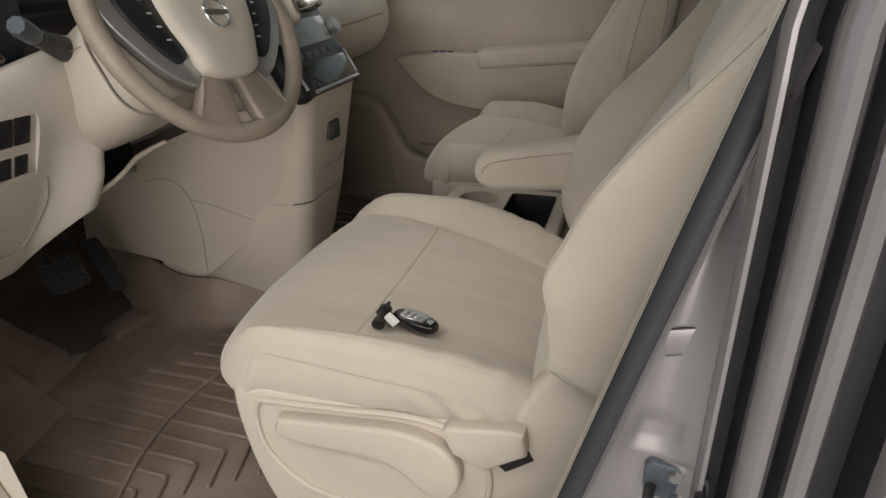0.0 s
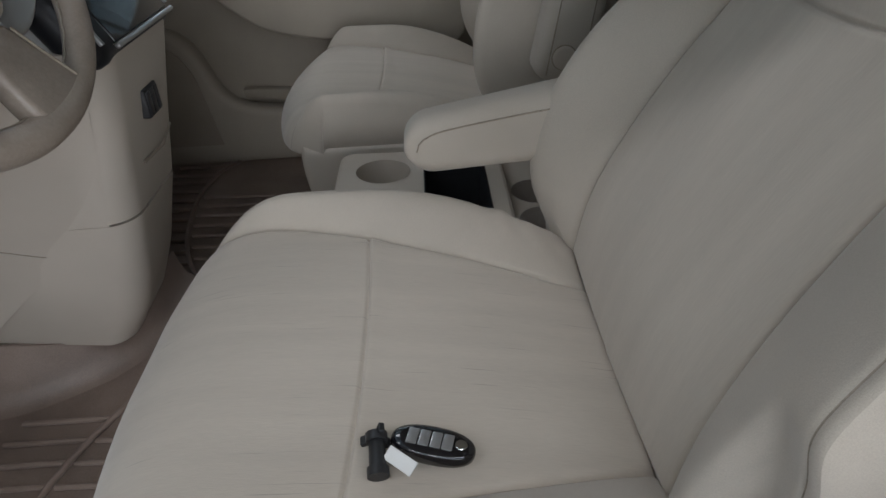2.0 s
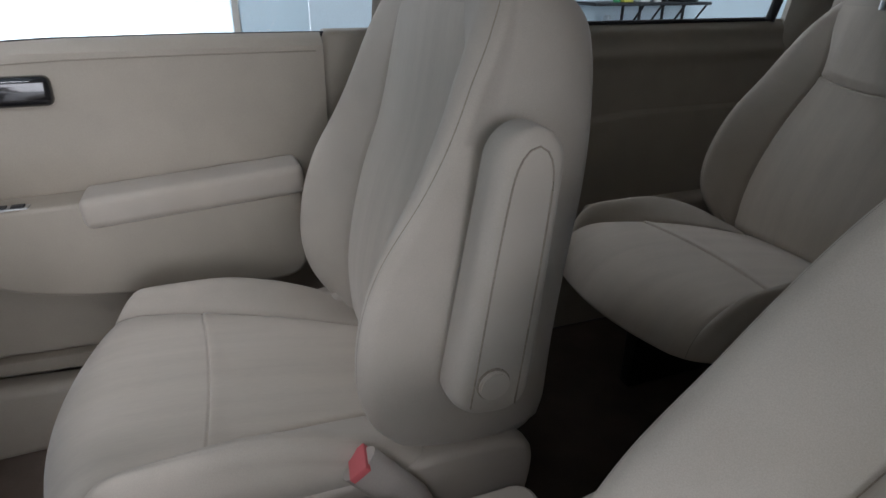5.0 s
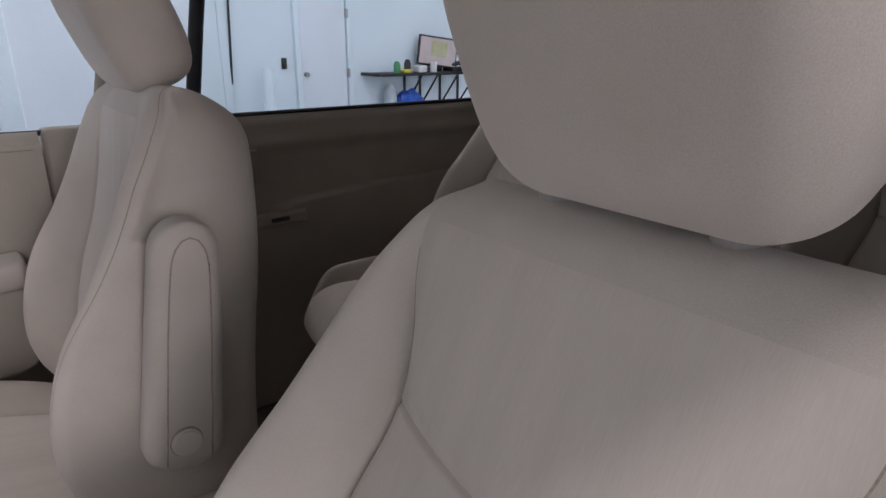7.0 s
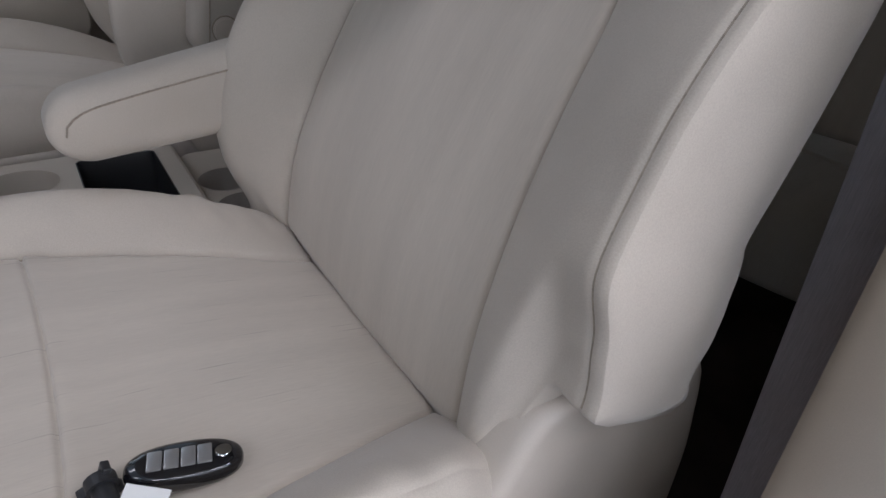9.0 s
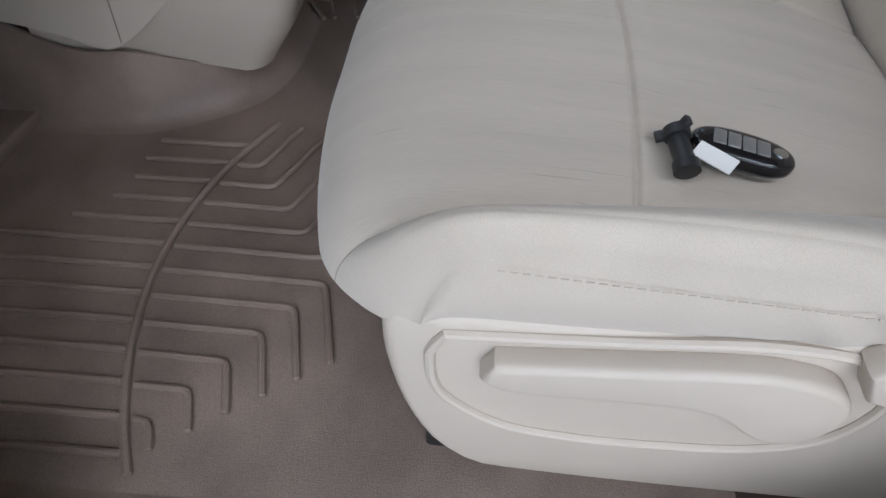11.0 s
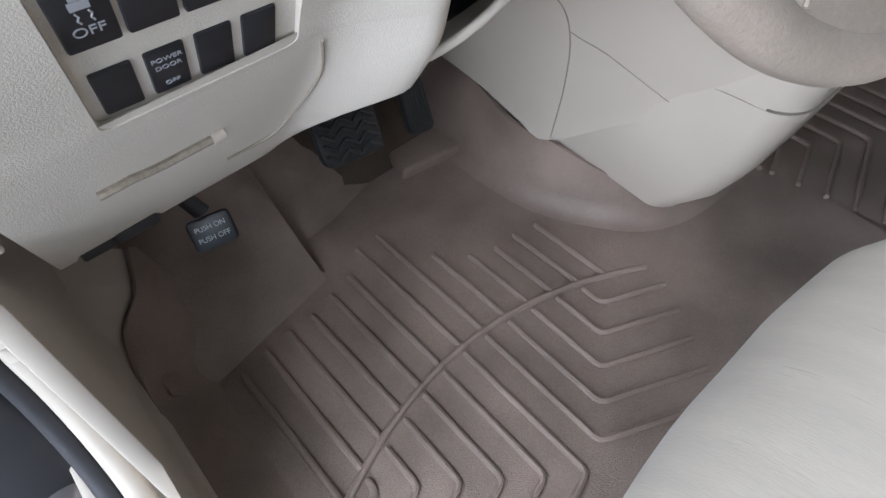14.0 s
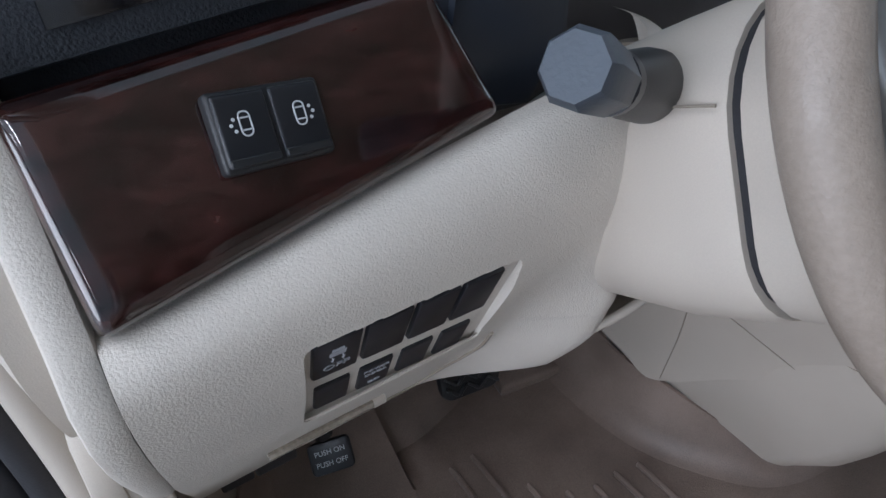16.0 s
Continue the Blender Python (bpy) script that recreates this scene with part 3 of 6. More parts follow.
def front_seat(cx, dy, inner, arm_down, label, lean, height, head_at):
    """inner: +1 where the van's middle lies towards +x."""
    seat = thing("front_seat", label, "car seat", (cx, 0.2 + dy, 0.0), "front seats")
    part("cushion", cushion_mesh(cx, dy, 0.0 if arm_down else 0.032, inner if arm_down else 0, 1.0 if arm_down else 0.0), [CLOTH, CLOTH_SEAT if arm_down else CLOTH_RIB, SEAM_DARK], seat, "padded cloth cushion with stitched seams", 180)
    if arm_down:
        dashes = [(cx - inner * 0.2497, y, 0.386 + 0.065 * (y - 0.12)) for y in np.arange(0.12, 0.40, 0.0075)]
        part("stitching", joined(*[tube([p, (p[0], p[1] + 0.0048, p[2])], 0.0005, 6) for p in dashes]), STITCH, seat, "dashed line of stitches on the cushion side")
    bx = cx + (0.025 if arm_down else 0.006)
    part("backrest", backrest_mesh(bx, dy, height, lean=radians(lean), outer=-inner if arm_down else 0, worn=arm_down, yoked=arm_down, thick=0.135 if arm_down else 0.178), [CLOTH, CLOTH_RIB, SEAM_DARK], seat, "cloth backrest with a striped middle panel", 180)
    hy, hz = head_at
    head = part("headrest", headrest_mesh(bx - (0.024 if arm_down else -0.022), hy, hz, 0.262 if arm_down else 0.285), CLOTH, seat, "padded cloth headrest")
    for k in (-1, 1):
        part("post", tube([(bx + 0.07 * k, hy - 0.050, hz - 0.06), (bx + 0.07 * k, hy - 0.035, hz + 0.03)], 0.007, 12), STEEL, head, "steel headrest post")
        part("post_collar", knob(bx + 0.07 * k, hy - 0.048, hz - 0.012, 0.016, 0.02, (0, 0.2, 1)), GREY_PLASTIC, head, "grey plastic collar")
    xi = cx + inner * 0.290
    if arm_down:
        arm = part("armrest", arm_mesh((xi, -0.06 + dy, 0.528), (xi, 0.262 + dy, 0.482), 0.060, 0.112, 0.076), CLOTH, seat, "padded cloth armrest folded down")
        part("seam", arm_seam((xi, -0.06 + dy, 0.528), (xi, 0.262 + dy, 0.482), -0.0302, 0.112, 0.076), SEAM_DARK, arm)
    else:
        arm = part("armrest", arm_mesh((xi, 0.004, 0.466), (xi, -0.038, 0.806), 0.060, 0.108, 0.078), CLOTH, seat, "padded cloth armrest folded up")
        for sx, flip in ((-0.0302, 1), (-0.0302, -1)):
            part("seam", arm_seam((xi, 0.004, 0.466), (xi, -0.038, 0.806), sx, 0.108 * flip, 0.078 * flip), SEAM_DARK, arm)
        part("pivot_cap", knob(xi + inner * 0.031, 0.003, 0.515, 0.019, 0.012, (1, 0, 0), 32), PLASTIC, arm, "round plastic pivot cap")
        part("cap_gap", knob(xi + inner * 0.0305, 0.003, 0.515, 0.0208, 0.004, (1, 0, 0), 32, 0.0005), SEAM_DARK, arm, "dark gap round the cap")
    for k in (-1, 1):
        xo = cx + k * 0.243
        out = smooth_line([(0.452, 0.334), (0.30, 0.338), (0.12, 0.340), (0.05, 0.345), (-0.02, 0.345), (-0.08, 0.340), (-0.12, 0.32), (-0.12, 0.25), (-0.08, 0.12), (-0.02, 0.07), (0.38, 0.07), (0.41, 0.10), (0.438, 0.18), (0.456, 0.27), (0.458, 0.318)] if k == inner else [(0.468, 0.337), (0.30, 0.340), (0.16, 0.350), (0.100, 0.360), (0.070, 0.380), (0.056, 0.412), (0.036, 0.440), (-0.01, 0.452), (-0.06, 0.455), (-0.107, 0.444), (-0.149, 0.411), (-0.172, 0.34), (-0.186, 0.27), (-0.190, 0.12), (-0.17, 0.06), (-0.02, 0.05), (0.38, 0.05), (0.43, 0.09), (0.462, 0.17), (0.478, 0.27), (0.478, 0.320)], 72)
        shield = part("side_shield", prism(ring_of(out, dy), "x", xo - k * 0.045, xo, 0.012, 4), PLASTIC, seat, "moulded beige plastic side shield")
        if k == -inner:
            rim = smooth_line([(0.430, 0.318), (0.30, 0.330), (0.21, 0.340), (0.14, 0.328), (0.105, 0.275), (0.120, 0.20), (0.19, 0.165), (0.36, 0.165), (0.430, 0.22), (0.442, 0.29), (0.430, 0.318)], 60)
            part("lever_recess", tube([(xo + k * 0.001, y + dy, z) for y, z in rim[:-1]], 0.0045, 8, up=(1, 0, 0), closed=True), PLASTIC, shield)
            lev = smooth_line([(0.395, 0.306), (0.30, 0.318), (0.215, 0.327), (0.165, 0.316), (0.140, 0.286), (0.142, 0.246), (0.166, 0.224), (0.196, 0.236), (0.222, 0.260), (0.255, 0.270), (0.385, 0.270), (0.404, 0.284)], 52)
            part("height_lever", prism(ring_of(lev, dy), "x", xo - k * 0.004, xo + k * 0.020, 0.007, 4), PLASTIC, shield, "long beige height lever")
            rec = [(0.060, 0.362), (0.072, 0.367), (0.152, 0.353), (0.160, 0.343), (0.146, 0.312), (0.105, 0.297), (0.056, 0.332)]
            part("recliner_lever", prism(ring_of(rec, dy), "x", xo - k * 0.004, xo + k * 0.022, 0.005, 3), PLASTIC, shield, "short beige recliner lever")
            part("lever_slot", prism(ring_of([(0.058, 0.326), (0.100, 0.296), (0.084, 0.282), (0.050, 0.310)], dy), "x", xo - k * 0.004, xo + k * 0.002, 0.001), BLACK, shield, "dark slot under the lever")
    # Base coloured dark for the shade under the cushion.
    part("base", box(cx - 0.200, cx + 0.200, -0.03 + dy, 0.45 + dy, 0.05, 0.325, 0.02), SHADE_BEIGE, seat)
    for k in (-1, 1):
        part("rail", box(cx + k * 0.18 - 0.025, cx + k * 0.18 + 0.025, -0.12 + dy, 0.45 + dy, -0.03, 0.055, 0.006), BLACK, seat, "dark steel seat rail")
    seat_buckle((cx + inner * 0.268, 0.06, 0.28), (1.263, 0.195, 0.362) if arm_down else (1.578, 0.150, 0.385), RED_PLASTIC if arm_down else PINK_PLASTIC, "grey belt buckle on a short stalk", seat)
    if arm_down:
        tag = part("cloth_tag", prism([(-0.178, 0.827), (-0.144, 0.831), (-0.158, 0.853), (-0.192, 0.851)], "x", bx - 0.2595, bx - 0.2575, 0.0003, 1), BLACK, seat, "black woven airbag tag")
        for q in range(3):
            part("tag_print", prism([(-0.170 + 0.005 * q, 0.831), (-0.168 + 0.005 * q, 0.831), (-0.179 + 0.005 * q, 0.849), (-0.181 + 0.005 * q, 0.849)], "x", bx - 0.2601, bx - 0.2590, 0, 1), WHITE_PLASTIC, tag, "white printed bar")
    return seat


DX, PX = 0.985, 1.832
driver_seat = front_seat(DX, 0.0, 1, True, "beige cloth driver seat with worn, creased bolster", 16, 0.600, (-0.150, 0.915))
passenger_seat = front_seat(PX, 0.015, -1, False, "beige cloth passenger seat with raised armrest", 5.5, 0.618, (-0.060, 0.938))


def second_row_seat(cx, dy, inner, lift, label):
    seat = thing("second_row_seat", label, "car seat", (cx, dy + 0.2, -0.03), "second row seats")
    part("cushion", cushion_mesh(0, 0), [CLOTH, CLOTH_RIB, SEAM_DARK], seat).matrix_parent_inverse = Matrix.Translation((0, -0.2, 0.03 + lift))
    part("backrest", backrest_mesh(0, 0, 0.585), [CLOTH, CLOTH_RIB, SEAM_DARK], seat).matrix_parent_inverse = Matrix.Translation((0, -0.2, 0.03 + lift))
    head = part("headrest", headrest_mesh(0, -0.130, 0.862), CLOTH, seat)
    head.matrix_parent_inverse = Matrix.Translation((0, -0.2, 0.03 + lift))
    for k in (-1, 1):
        part("post", tube([(cx + 0.07 * k, -0.125 + dy, 0.85 + lift), (cx + 0.07 * k, -0.13 + dy, 0.95 + lift)], 0.007, 12), STEEL, seat, "steel headrest post")
        part("leg", box(cx + 0.17 * k - 0.02, cx + 0.17 * k + 0.02, 0.0 + dy, 0.30 + dy, -0.03, 0.32 + lift, 0.006), BLACK, seat, "dark steel seat leg")
    part("armrest", arm_mesh((cx + inner * 0.292, 0.03 + dy, 0.47 + lift), (cx + inner * 0.292, -0.08 + dy, 0.82 + lift), 0.06, 0.10, 0.082), CLOTH, seat, "padded cloth armrest folded up")
    part("underframe", box(cx - 0.2, cx + 0.2, 0.02 + dy, 0.42 + dy, 0.27 + lift, 0.335 + lift, 0.01), BLACK, seat)
    return seat


second_row_seat(1.87, -0.945, -1, 0.030, "beige cloth second row seat in shade")
second_row_seat(0.95, -0.945, 1, 0.030, "beige cloth second row seat behind the driver")
for cx in (0.98, 1.42, 1.86):
    back = thing("third_row_seat", "beige cloth third row seat back", "car seat", (cx, -1.9, -0.03), "third row seats")
    part("backrest", backrest_mesh(0, 0, 0.55, half=0.215), [CLOTH, CLOTH_RIB, SEAM_DARK], back).matrix_parent_inverse = Matrix.Translation((0, 0.0, 0.12))
    part("headrest", headrest_mesh(0, -0.13, 0.87, 0.24, 0.17), CLOTH, back).matrix_parent_inverse = Matrix.Translation((0, 0.0, 0.12))
    part("cushion", box(cx - 0.21, cx + 0.21, -1.88, -1.42, -0.03, 0.44, 0.05, 4), CLOTH, back)

# ---- floor mats ----
def mat_body(x0, x1, y0, y1, lip):
    """A moulded tray: flat ground with raised, rounded edges."""
    xs = np.r_[x0, x0 + 0.004, np.linspace(x0 + 0.03, x1 - 0.03, 30), x1 - 0.004, x1]
    ys = np.r_[y0, y0 + 0.004, np.linspace(y0 + 0.03, y1 - 0.03, 34), y1 - 0.004, y1]
    bm = bmesh.new()
    grid = []
    for y in ys:
        row = []
        for x in xs:
            e = min(x - x0, x1 - x, y - y0, y1 - y)
            row.append(bm.verts.new((x, y, -0.004 + lip * (1 - smoothstep(0.0, 0.045, e)))))
        grid.append(row)
    for a in range(len(ys) - 1):
        for b in range(len(xs) - 1):
            bm.faces.new((grid[a][b], grid[a][b + 1], grid[a + 1][b + 1], grid[a + 1][b]))
    return bm


def rib(points, r=0.0052, z=0.0006):
    p = [np.array((x, y, z)) for x, y in points]
    a, b = p[0], p[-1]
    ends = [a + (a - p[1]) / np.linalg.norm(a - p[1]) * 0.002] + p + [b + (b - p[-2]) / np.linalg.norm(b - p[-2]) * 0.002]
    return tube(ends, [r * 0.35] + [r] * len(p) + [r * 0.35], 8, flat=1.0)


def bent(a, b, c, r=0.010):
    """A line from a to b to c with a small round at b."""
    a, b, c = np.array(a), np.array(b), np.array(c)
    u, v = (a - b) / np.linalg.norm(a - b), (c - b) / np.linalg.norm(c - b)
    return [a, b + u * r, b + (u + v) * r * 0.28, b + v * r, c]


def chevrons(cx, cy, pitch, turn):
    """Moulded ridges: an arc, straight ribs ahead of it and nested angles behind it. turn: -1 mirrors it."""
    arc_y = lambda x: cy - 0.95 * x * x
    X = lambda x, y: (cx + turn * x, y)
    out = [rib([X(x, arc_y(x)) for x in np.linspace(-0.29, 0.31, 40)], 0.0055)]
    for k in range(13):
        x = 0.25 - pitch * k
        far = arc_y(x) + (0.15, 0.14, 0.125, 0.13, 0.165, 0.255, 0.253, 0.22, 0.215, 0.212, 0.226, 0.236, 0.246)[k]
        out.append(rib([X(x - 0.004, far), X(x, arc_y(x) + 0.004)], 0.0052))
    for k in range(11):
        x = 0.204 - pitch * k
        top = arc_y(x) - 0.012
        if x > 0:
            corner = cy - 0.251 + 0.80 * x
            end = (x + 0.10 + 0.018 * k, corner - 0.44 * (0.10 + 0.018 * k))
            if k > 4:
                end = (x + 0.06, corner - 0.02)
        else:
            corner = cy - 0.251 - 0.75 * x
            end = (x - 0.033 - 0.017 * (10 - k), corner - 0.012 - 0.004 * (10 - k))
        out.append(rib([X(*p) for p in bent((x, top), (x, corner), end)], 0.0048))
    return out


mat_d = thing("floor_mat", "brown moulded rubber floor mat with raised ribs", "floor mat", (1.0, 0.9, -0.03), "floor mats")
part("tray", mat_body(0.615, 1.70, 0.10, 1.30, 0.0), RUBBER, mat_d)
for ridge in chevrons(1.0, 0.855, 0.0432, 1):
    part("rib", ridge, RUBBER, mat_d)
lipline = smooth_line([(0.640, 0.30, 0.03), (0.618, 0.75, 0.040), (0.616, 0.92, 0.042), (0.617, 1.00, 0.050), (0.621, 1.055, 0.072), (0.631, 1.085, 0.108), (0.648, 1.103, 0.146), (0.678, 1.137, 0.151), (0.70, 1.19, 0.175)], 60)
part("side_lip", loft([[p + (0.075, 0, -p[2] - 0.004), p + (0.030, 0, -p[2] * 0.6), p + (0.008, 0, -0.006), p + (0.0, 0, 0.0), p + (-0.006, 0, -0.003), p + (-0.008, 0, -p[2] - 0.02)] for p in lipline], cap=False, ring=False), RUBBER, mat_d)
# foot rest wedge and the raised strip ahead of it
foot = [[(x, y, z) for y, z in ((1.045 + 0.21 * (x - 0.69), -0.006), (1.06 + 0.21 * (x - 0.69), 0.004), (1.16 + 0.21 * (x - 0.69), 0.065), (1.27 + 0.21 * (x - 0.69), 0.15), (1.36, 0.24))] for x in np.linspace(0.672, 0.915, 14)]
foot.append([(0.924, y + 0.004, -0.006) for y in (1.094, 1.11, 1.21, 1.32, 1.40)])
foot.insert(0, [(0.64, y, z) for y, z in ((1.04, 0.05), (1.055, 0.055), (1.15, 0.10), (1.26, 0.17), (1.35, 0.25))])
part("foot_rest", loft(foot, cap=False, ring=False), RUBBER, mat_d, "moulded foot rest in the mat")
part("heel_wall", loft([[(x, y, z) for y, z in ((1.185 + w, -0.006), (1.215 + w, 0.01), (1.28 + w, 0.09), (1.38 + w, 0.24), (1.42 + w, 0.34))] for x, w in zip(np.linspace(0.90, 1.36, 16), 0.045 * smoothstep(0.95, 1.15, np.linspace(0.90, 1.36, 16)))], cap=False, ring=False), RUBBER, mat_d)
# rising edge of the mat along the foot of the centre console
edge = smooth_line([(1.275, 1.30), (1.280, 1.15), (1.283, 1.057), (1.300, 0.973), (1.336, 0.905), (1.390, 0.838), (1.450, 0.809), (1.53, 0.800), (1.66, 0.797)], 60)
nrm = np.gradient(edge, axis=0)
nrm = np.stack([-nrm[:, 1], nrm[:, 0]], 1) / np.linalg.norm(nrm, axis=1)[:, None]
rise = 0.070 + 0.058 * smoothstep(0.84, 1.0, edge[:, 1]) + 0.10 * smoothstep(1.03, 1.3, edge[:, 1])
part("console_edge", loft([[(*(p - n * 0.040), -0.006), (*(p - n * 0.022), -0.002), (*(p - n * 0.008), 0.007), (*(p + n * 0.002), 0.03), (*(p + n * 0.010), h), (*(p + n * 0.016), h), (*(p + n * 0.03), 0.02)] for p, n, h in zip(edge, nrm, rise)], cap=False, ring=False), RUBBER, mat_d)
part("heel_stop", prism(smooth_line([(1.150, 1.187), (1.225, 1.176), (1.298, 1.168), (1.306, 1.200), (1.312, 1.240), (1.24, 1.262), (1.168, 1.280), (1.158, 1.235)], 40), "z", -0.012, 0.016, 0.010, 4), RUBBER, mat_d, "low moulded step beside the pedals")
mat_p = thing("floor_mat", "brown moulded rubber floor mat before the passenger seat", "floor mat", (2.0, 0.8, -0.03), "floor mats")
part("tray", mat_body(1.672, 2.27, 0.15, 1.25, 0.004), RUBBER, mat_p)
ARC_P = smooth_line([(2.25, 0.800), (2.17, 0.849), (2.06, 0.868), (1.963, 0.865), (1.836, 0.846), (1.711, 0.803), (1.647, 0.762)], 44)
ridges = [rib(ARC_P, 0.0055)]
for k in range(7):
    corner = (1.722 + 0.0490 * k, 0.762 - 0.0335 * k)
    arc = float(np.interp(corner[0], ARC_P[::-1, 0], ARC_P[::-1, 1]))
    reach = (1.652 + 0.007 * k, corner[1] - 0.022 - 0.014 * k)
    ridges.append(rib(bent((corner[0] + 0.002, arc - 0.014), corner, reach), 0.0048))
for k in range(11):
    x = 1.70 + 0.050 * k
    arc = float(np.interp(x, ARC_P[::-1, 0], ARC_P[::-1, 1]))
    ridges.append(rib([(x, arc + 0.006), (x + 0.004, arc + 0.16 + 0.03 * math.sin(k))], 0.0052))
for ridge in ridges:
    part("rib", ridge, RUBBER, mat_p)
part("fixing_hook", tube(smooth_line([(1.79, 0.545, 0.0), (1.805, 0.56, 0.022), (1.83, 0.57, 0.026), (1.845, 0.56, 0.018), (1.83, 0.548, 0.012)], 20), 0.005, 8), BLACK, mat_p, "black mat fixing hook")

# ---- tray between the seats ----
def tray_top(x0, x1, y0, y1, z, holes, n=26):
    """A plate with round or square holes cut through it, and their walls and bottoms. A hole: (x, y, half width, half depth, depth, round)."""
    bm = bmesh.new()
    rims = []
    edges = []

    def ring(pts):
        vs = [bm.verts.new((x, y, z)) for x, y in pts]
        edges.extend(bm.edges.new((vs[k], vs[(k + 1) % len(vs)])) for k in range(len(vs)))
        return vs
    ring([(x + (x0 + x1) / 2, y + (y0 + y1) / 2) for x, y in rounded_rect(x1 - x0, y1 - y0, 0.02, 4)])
    for hx, hy, hw, hd, depth, is_round in holes:
        if is_round:
            pts = [(hx + hw * math.cos(a), hy + hd * math.sin(a)) for a in np.linspace(0, 2 * np.pi, n, endpoint=False)]
        else:
            pts = [(hx + x, hy + y) for x, y in rounded_rect(2 * hw, 2 * hd, 0.008, 3)]
        rims.append((pts, depth, hx, hy))
        ring(pts)
    bmesh.ops.triangle_fill(bm, use_beauty=True, edges=edges)
    return bm, rims


def tray_unit(name, label, x0, x1, y0, y1, z, holes, mats, names, parent):
    bm, rims = tray_top(x0, x1, y0, y1, z, holes)
    c = ((x0 + x1) / 2, (y0 + y1) / 2)
    skirt = []
    for zz, grow in ((z, 0.0), (z - 0.003, 0.005), (z - 0.010, 0.0075), (z - 0.06, 0.009), (z - 0.37, 0.004)):
        q = rounded_rect(x1 - x0 + 2 * grow, y1 - y0 + 2 * grow, 0.02 + grow, 4)
        skirt.append([(c[0] + x, c[1] + y, zz) for x, y in q])
    body = part("body", joined(bm, loft(skirt, cap=False)), PLASTIC, parent, label)
    for (pts, depth, hx, hy), mat, nm in zip(rims, mats, names):
        p = np.array(pts)
        loops = []
        for zz, k in ((z + 0.0008, 1.03), (z + 0.0012, 1.0), (z - 0.004, 0.985), (z - depth, 0.93), (z - depth - 0.001, 0.5), (z - depth - 0.001, 0.02)):
            loops.append([(hx + (x - hx) * k, hy + (y - hy) * k, zz) for x, y in p])
        part(nm, loft(loops, cap=False), mat, body)
    return body


tray = thing("centre_tray", "light beige plastic tray with cup holders and bin", "console", (1.42, 0.25, -0.03))
tray_unit("tray", "light beige moulded tray body", 1.288, 1.528, 0.110, 0.380, 0.350,
          [(1.343, 0.302, 0.044, 0.046, 0.085, True), (1.455, 0.308, 0.043, 0.046, 0.085, True), (1.403, 0.187, 0.0975, 0.051, 0.10, False)],
          [PLASTIC, PLASTIC, BLACK], ["cup_holder", "cup_holder", "bin"], tray)
tray_unit("tray", "lower rear part with cup holders", 1.280, 1.528, -0.06, 0.098, 0.325,
          [(1.322, 0.055, 0.038, 0.038, 0.07, True), (1.412, 0.056, 0.039, 0.039, 0.07, True)], [GREY_PLASTIC, GREY_PLASTIC], ["cup_holder", "cup_holder"], tray)
part("device_slot", box(1.335, 1.46, 0.140, 0.172, 0.2495, 0.275, 0.003), GLOSS_BLACK, tray, "black insert lying in the bin")

# ---- key fob on the seat ----
fob = thing("key_fob", "black oval remote key with silver buttons", "key", (0.862, 0.24, 0.395))
FOB = Matrix.Translation((0.856, 0.238, 0.4045)) @ Matrix.Rotation(radians(-104), 4, "Z") @ Matrix.Rotation(radians(-3), 4, "X") @ Matrix.Rotation(radians(4), 4, "Y")
fl = []
for v in np.linspace(-1, 1, 15):
    k = math.sqrt(max(0.0, 1 - abs(v) ** 2.6))
    zz = 0.0075 * math.copysign(abs(v) ** 0.9, v)
    s = 0.72 + 0.28 * k if abs(v) < 0.999 else 0.70
    fl.append([tuple(FOB @ Vector((0.036 * s * math.copysign(abs(math.cos(a)) ** 0.85, math.cos(a)), 0.0165 * s * math.copysign(abs(math.sin(a)) ** 0.85, math.sin(a)), zz))) for a in np.linspace(0, 2 * np.pi, 40, endpoint=False)])
part("shell", loft(fl), GLOSS_BLACK, fob, "glossy black plastic shell")
for k, (x, mm) in enumerate(((-0.0175, SILVER), (-0.0075, SILVER), (0.0025, SILVER), (0.0122, SILVER))):
    part("button", moved(box(x - 0.0045, x + 0.0045, -0.008, 0.008, 0.0062, 0.0086, 0.001, 2), FOB), mm, fob, "silver button")
part("badge", moved(knob(0.0235, 0, 0.0075, 0.0052, 0.002, (0, 0, 1), 20, 0.0005), FOB), CHROME, fob, "round chrome badge")
lock = thing("tyre_valve_tool", "small black plastic fitting with collar and cap", "tool", (0.87, 0.29, 0.395))
LK = Matrix.Translation((0.846, 0.283, 0.412)) @ Matrix.Rotation(radians(5), 4, "Z") @ Matrix.Scale(0.82, 4)
part("barrel", moved(joined(tube([(-0.018, 0, 0), (0.014, 0, 0)], 0.0085, 14)), LK), BLACK, lock)
part("cap", moved(joined(tube([(-0.026, 0, -0.002), (-0.017, 0, 0)], 0.0108, 14)), LK), BLACK, lock, "round black cap")
part("collar", moved(joined(tube([(0.012, 0, 0.001), (0.021, 0, 0.003)], 0.0112, 14)), LK), BLACK, lock)
for a in (0.4, 2.4, 4.4):
    part("ear", moved(box(0.014, 0.024, -0.003, 0.003, 0.008, 0.017, 0.001), LK @ Matrix.Rotation(a, 4, "X")), BLACK, lock)
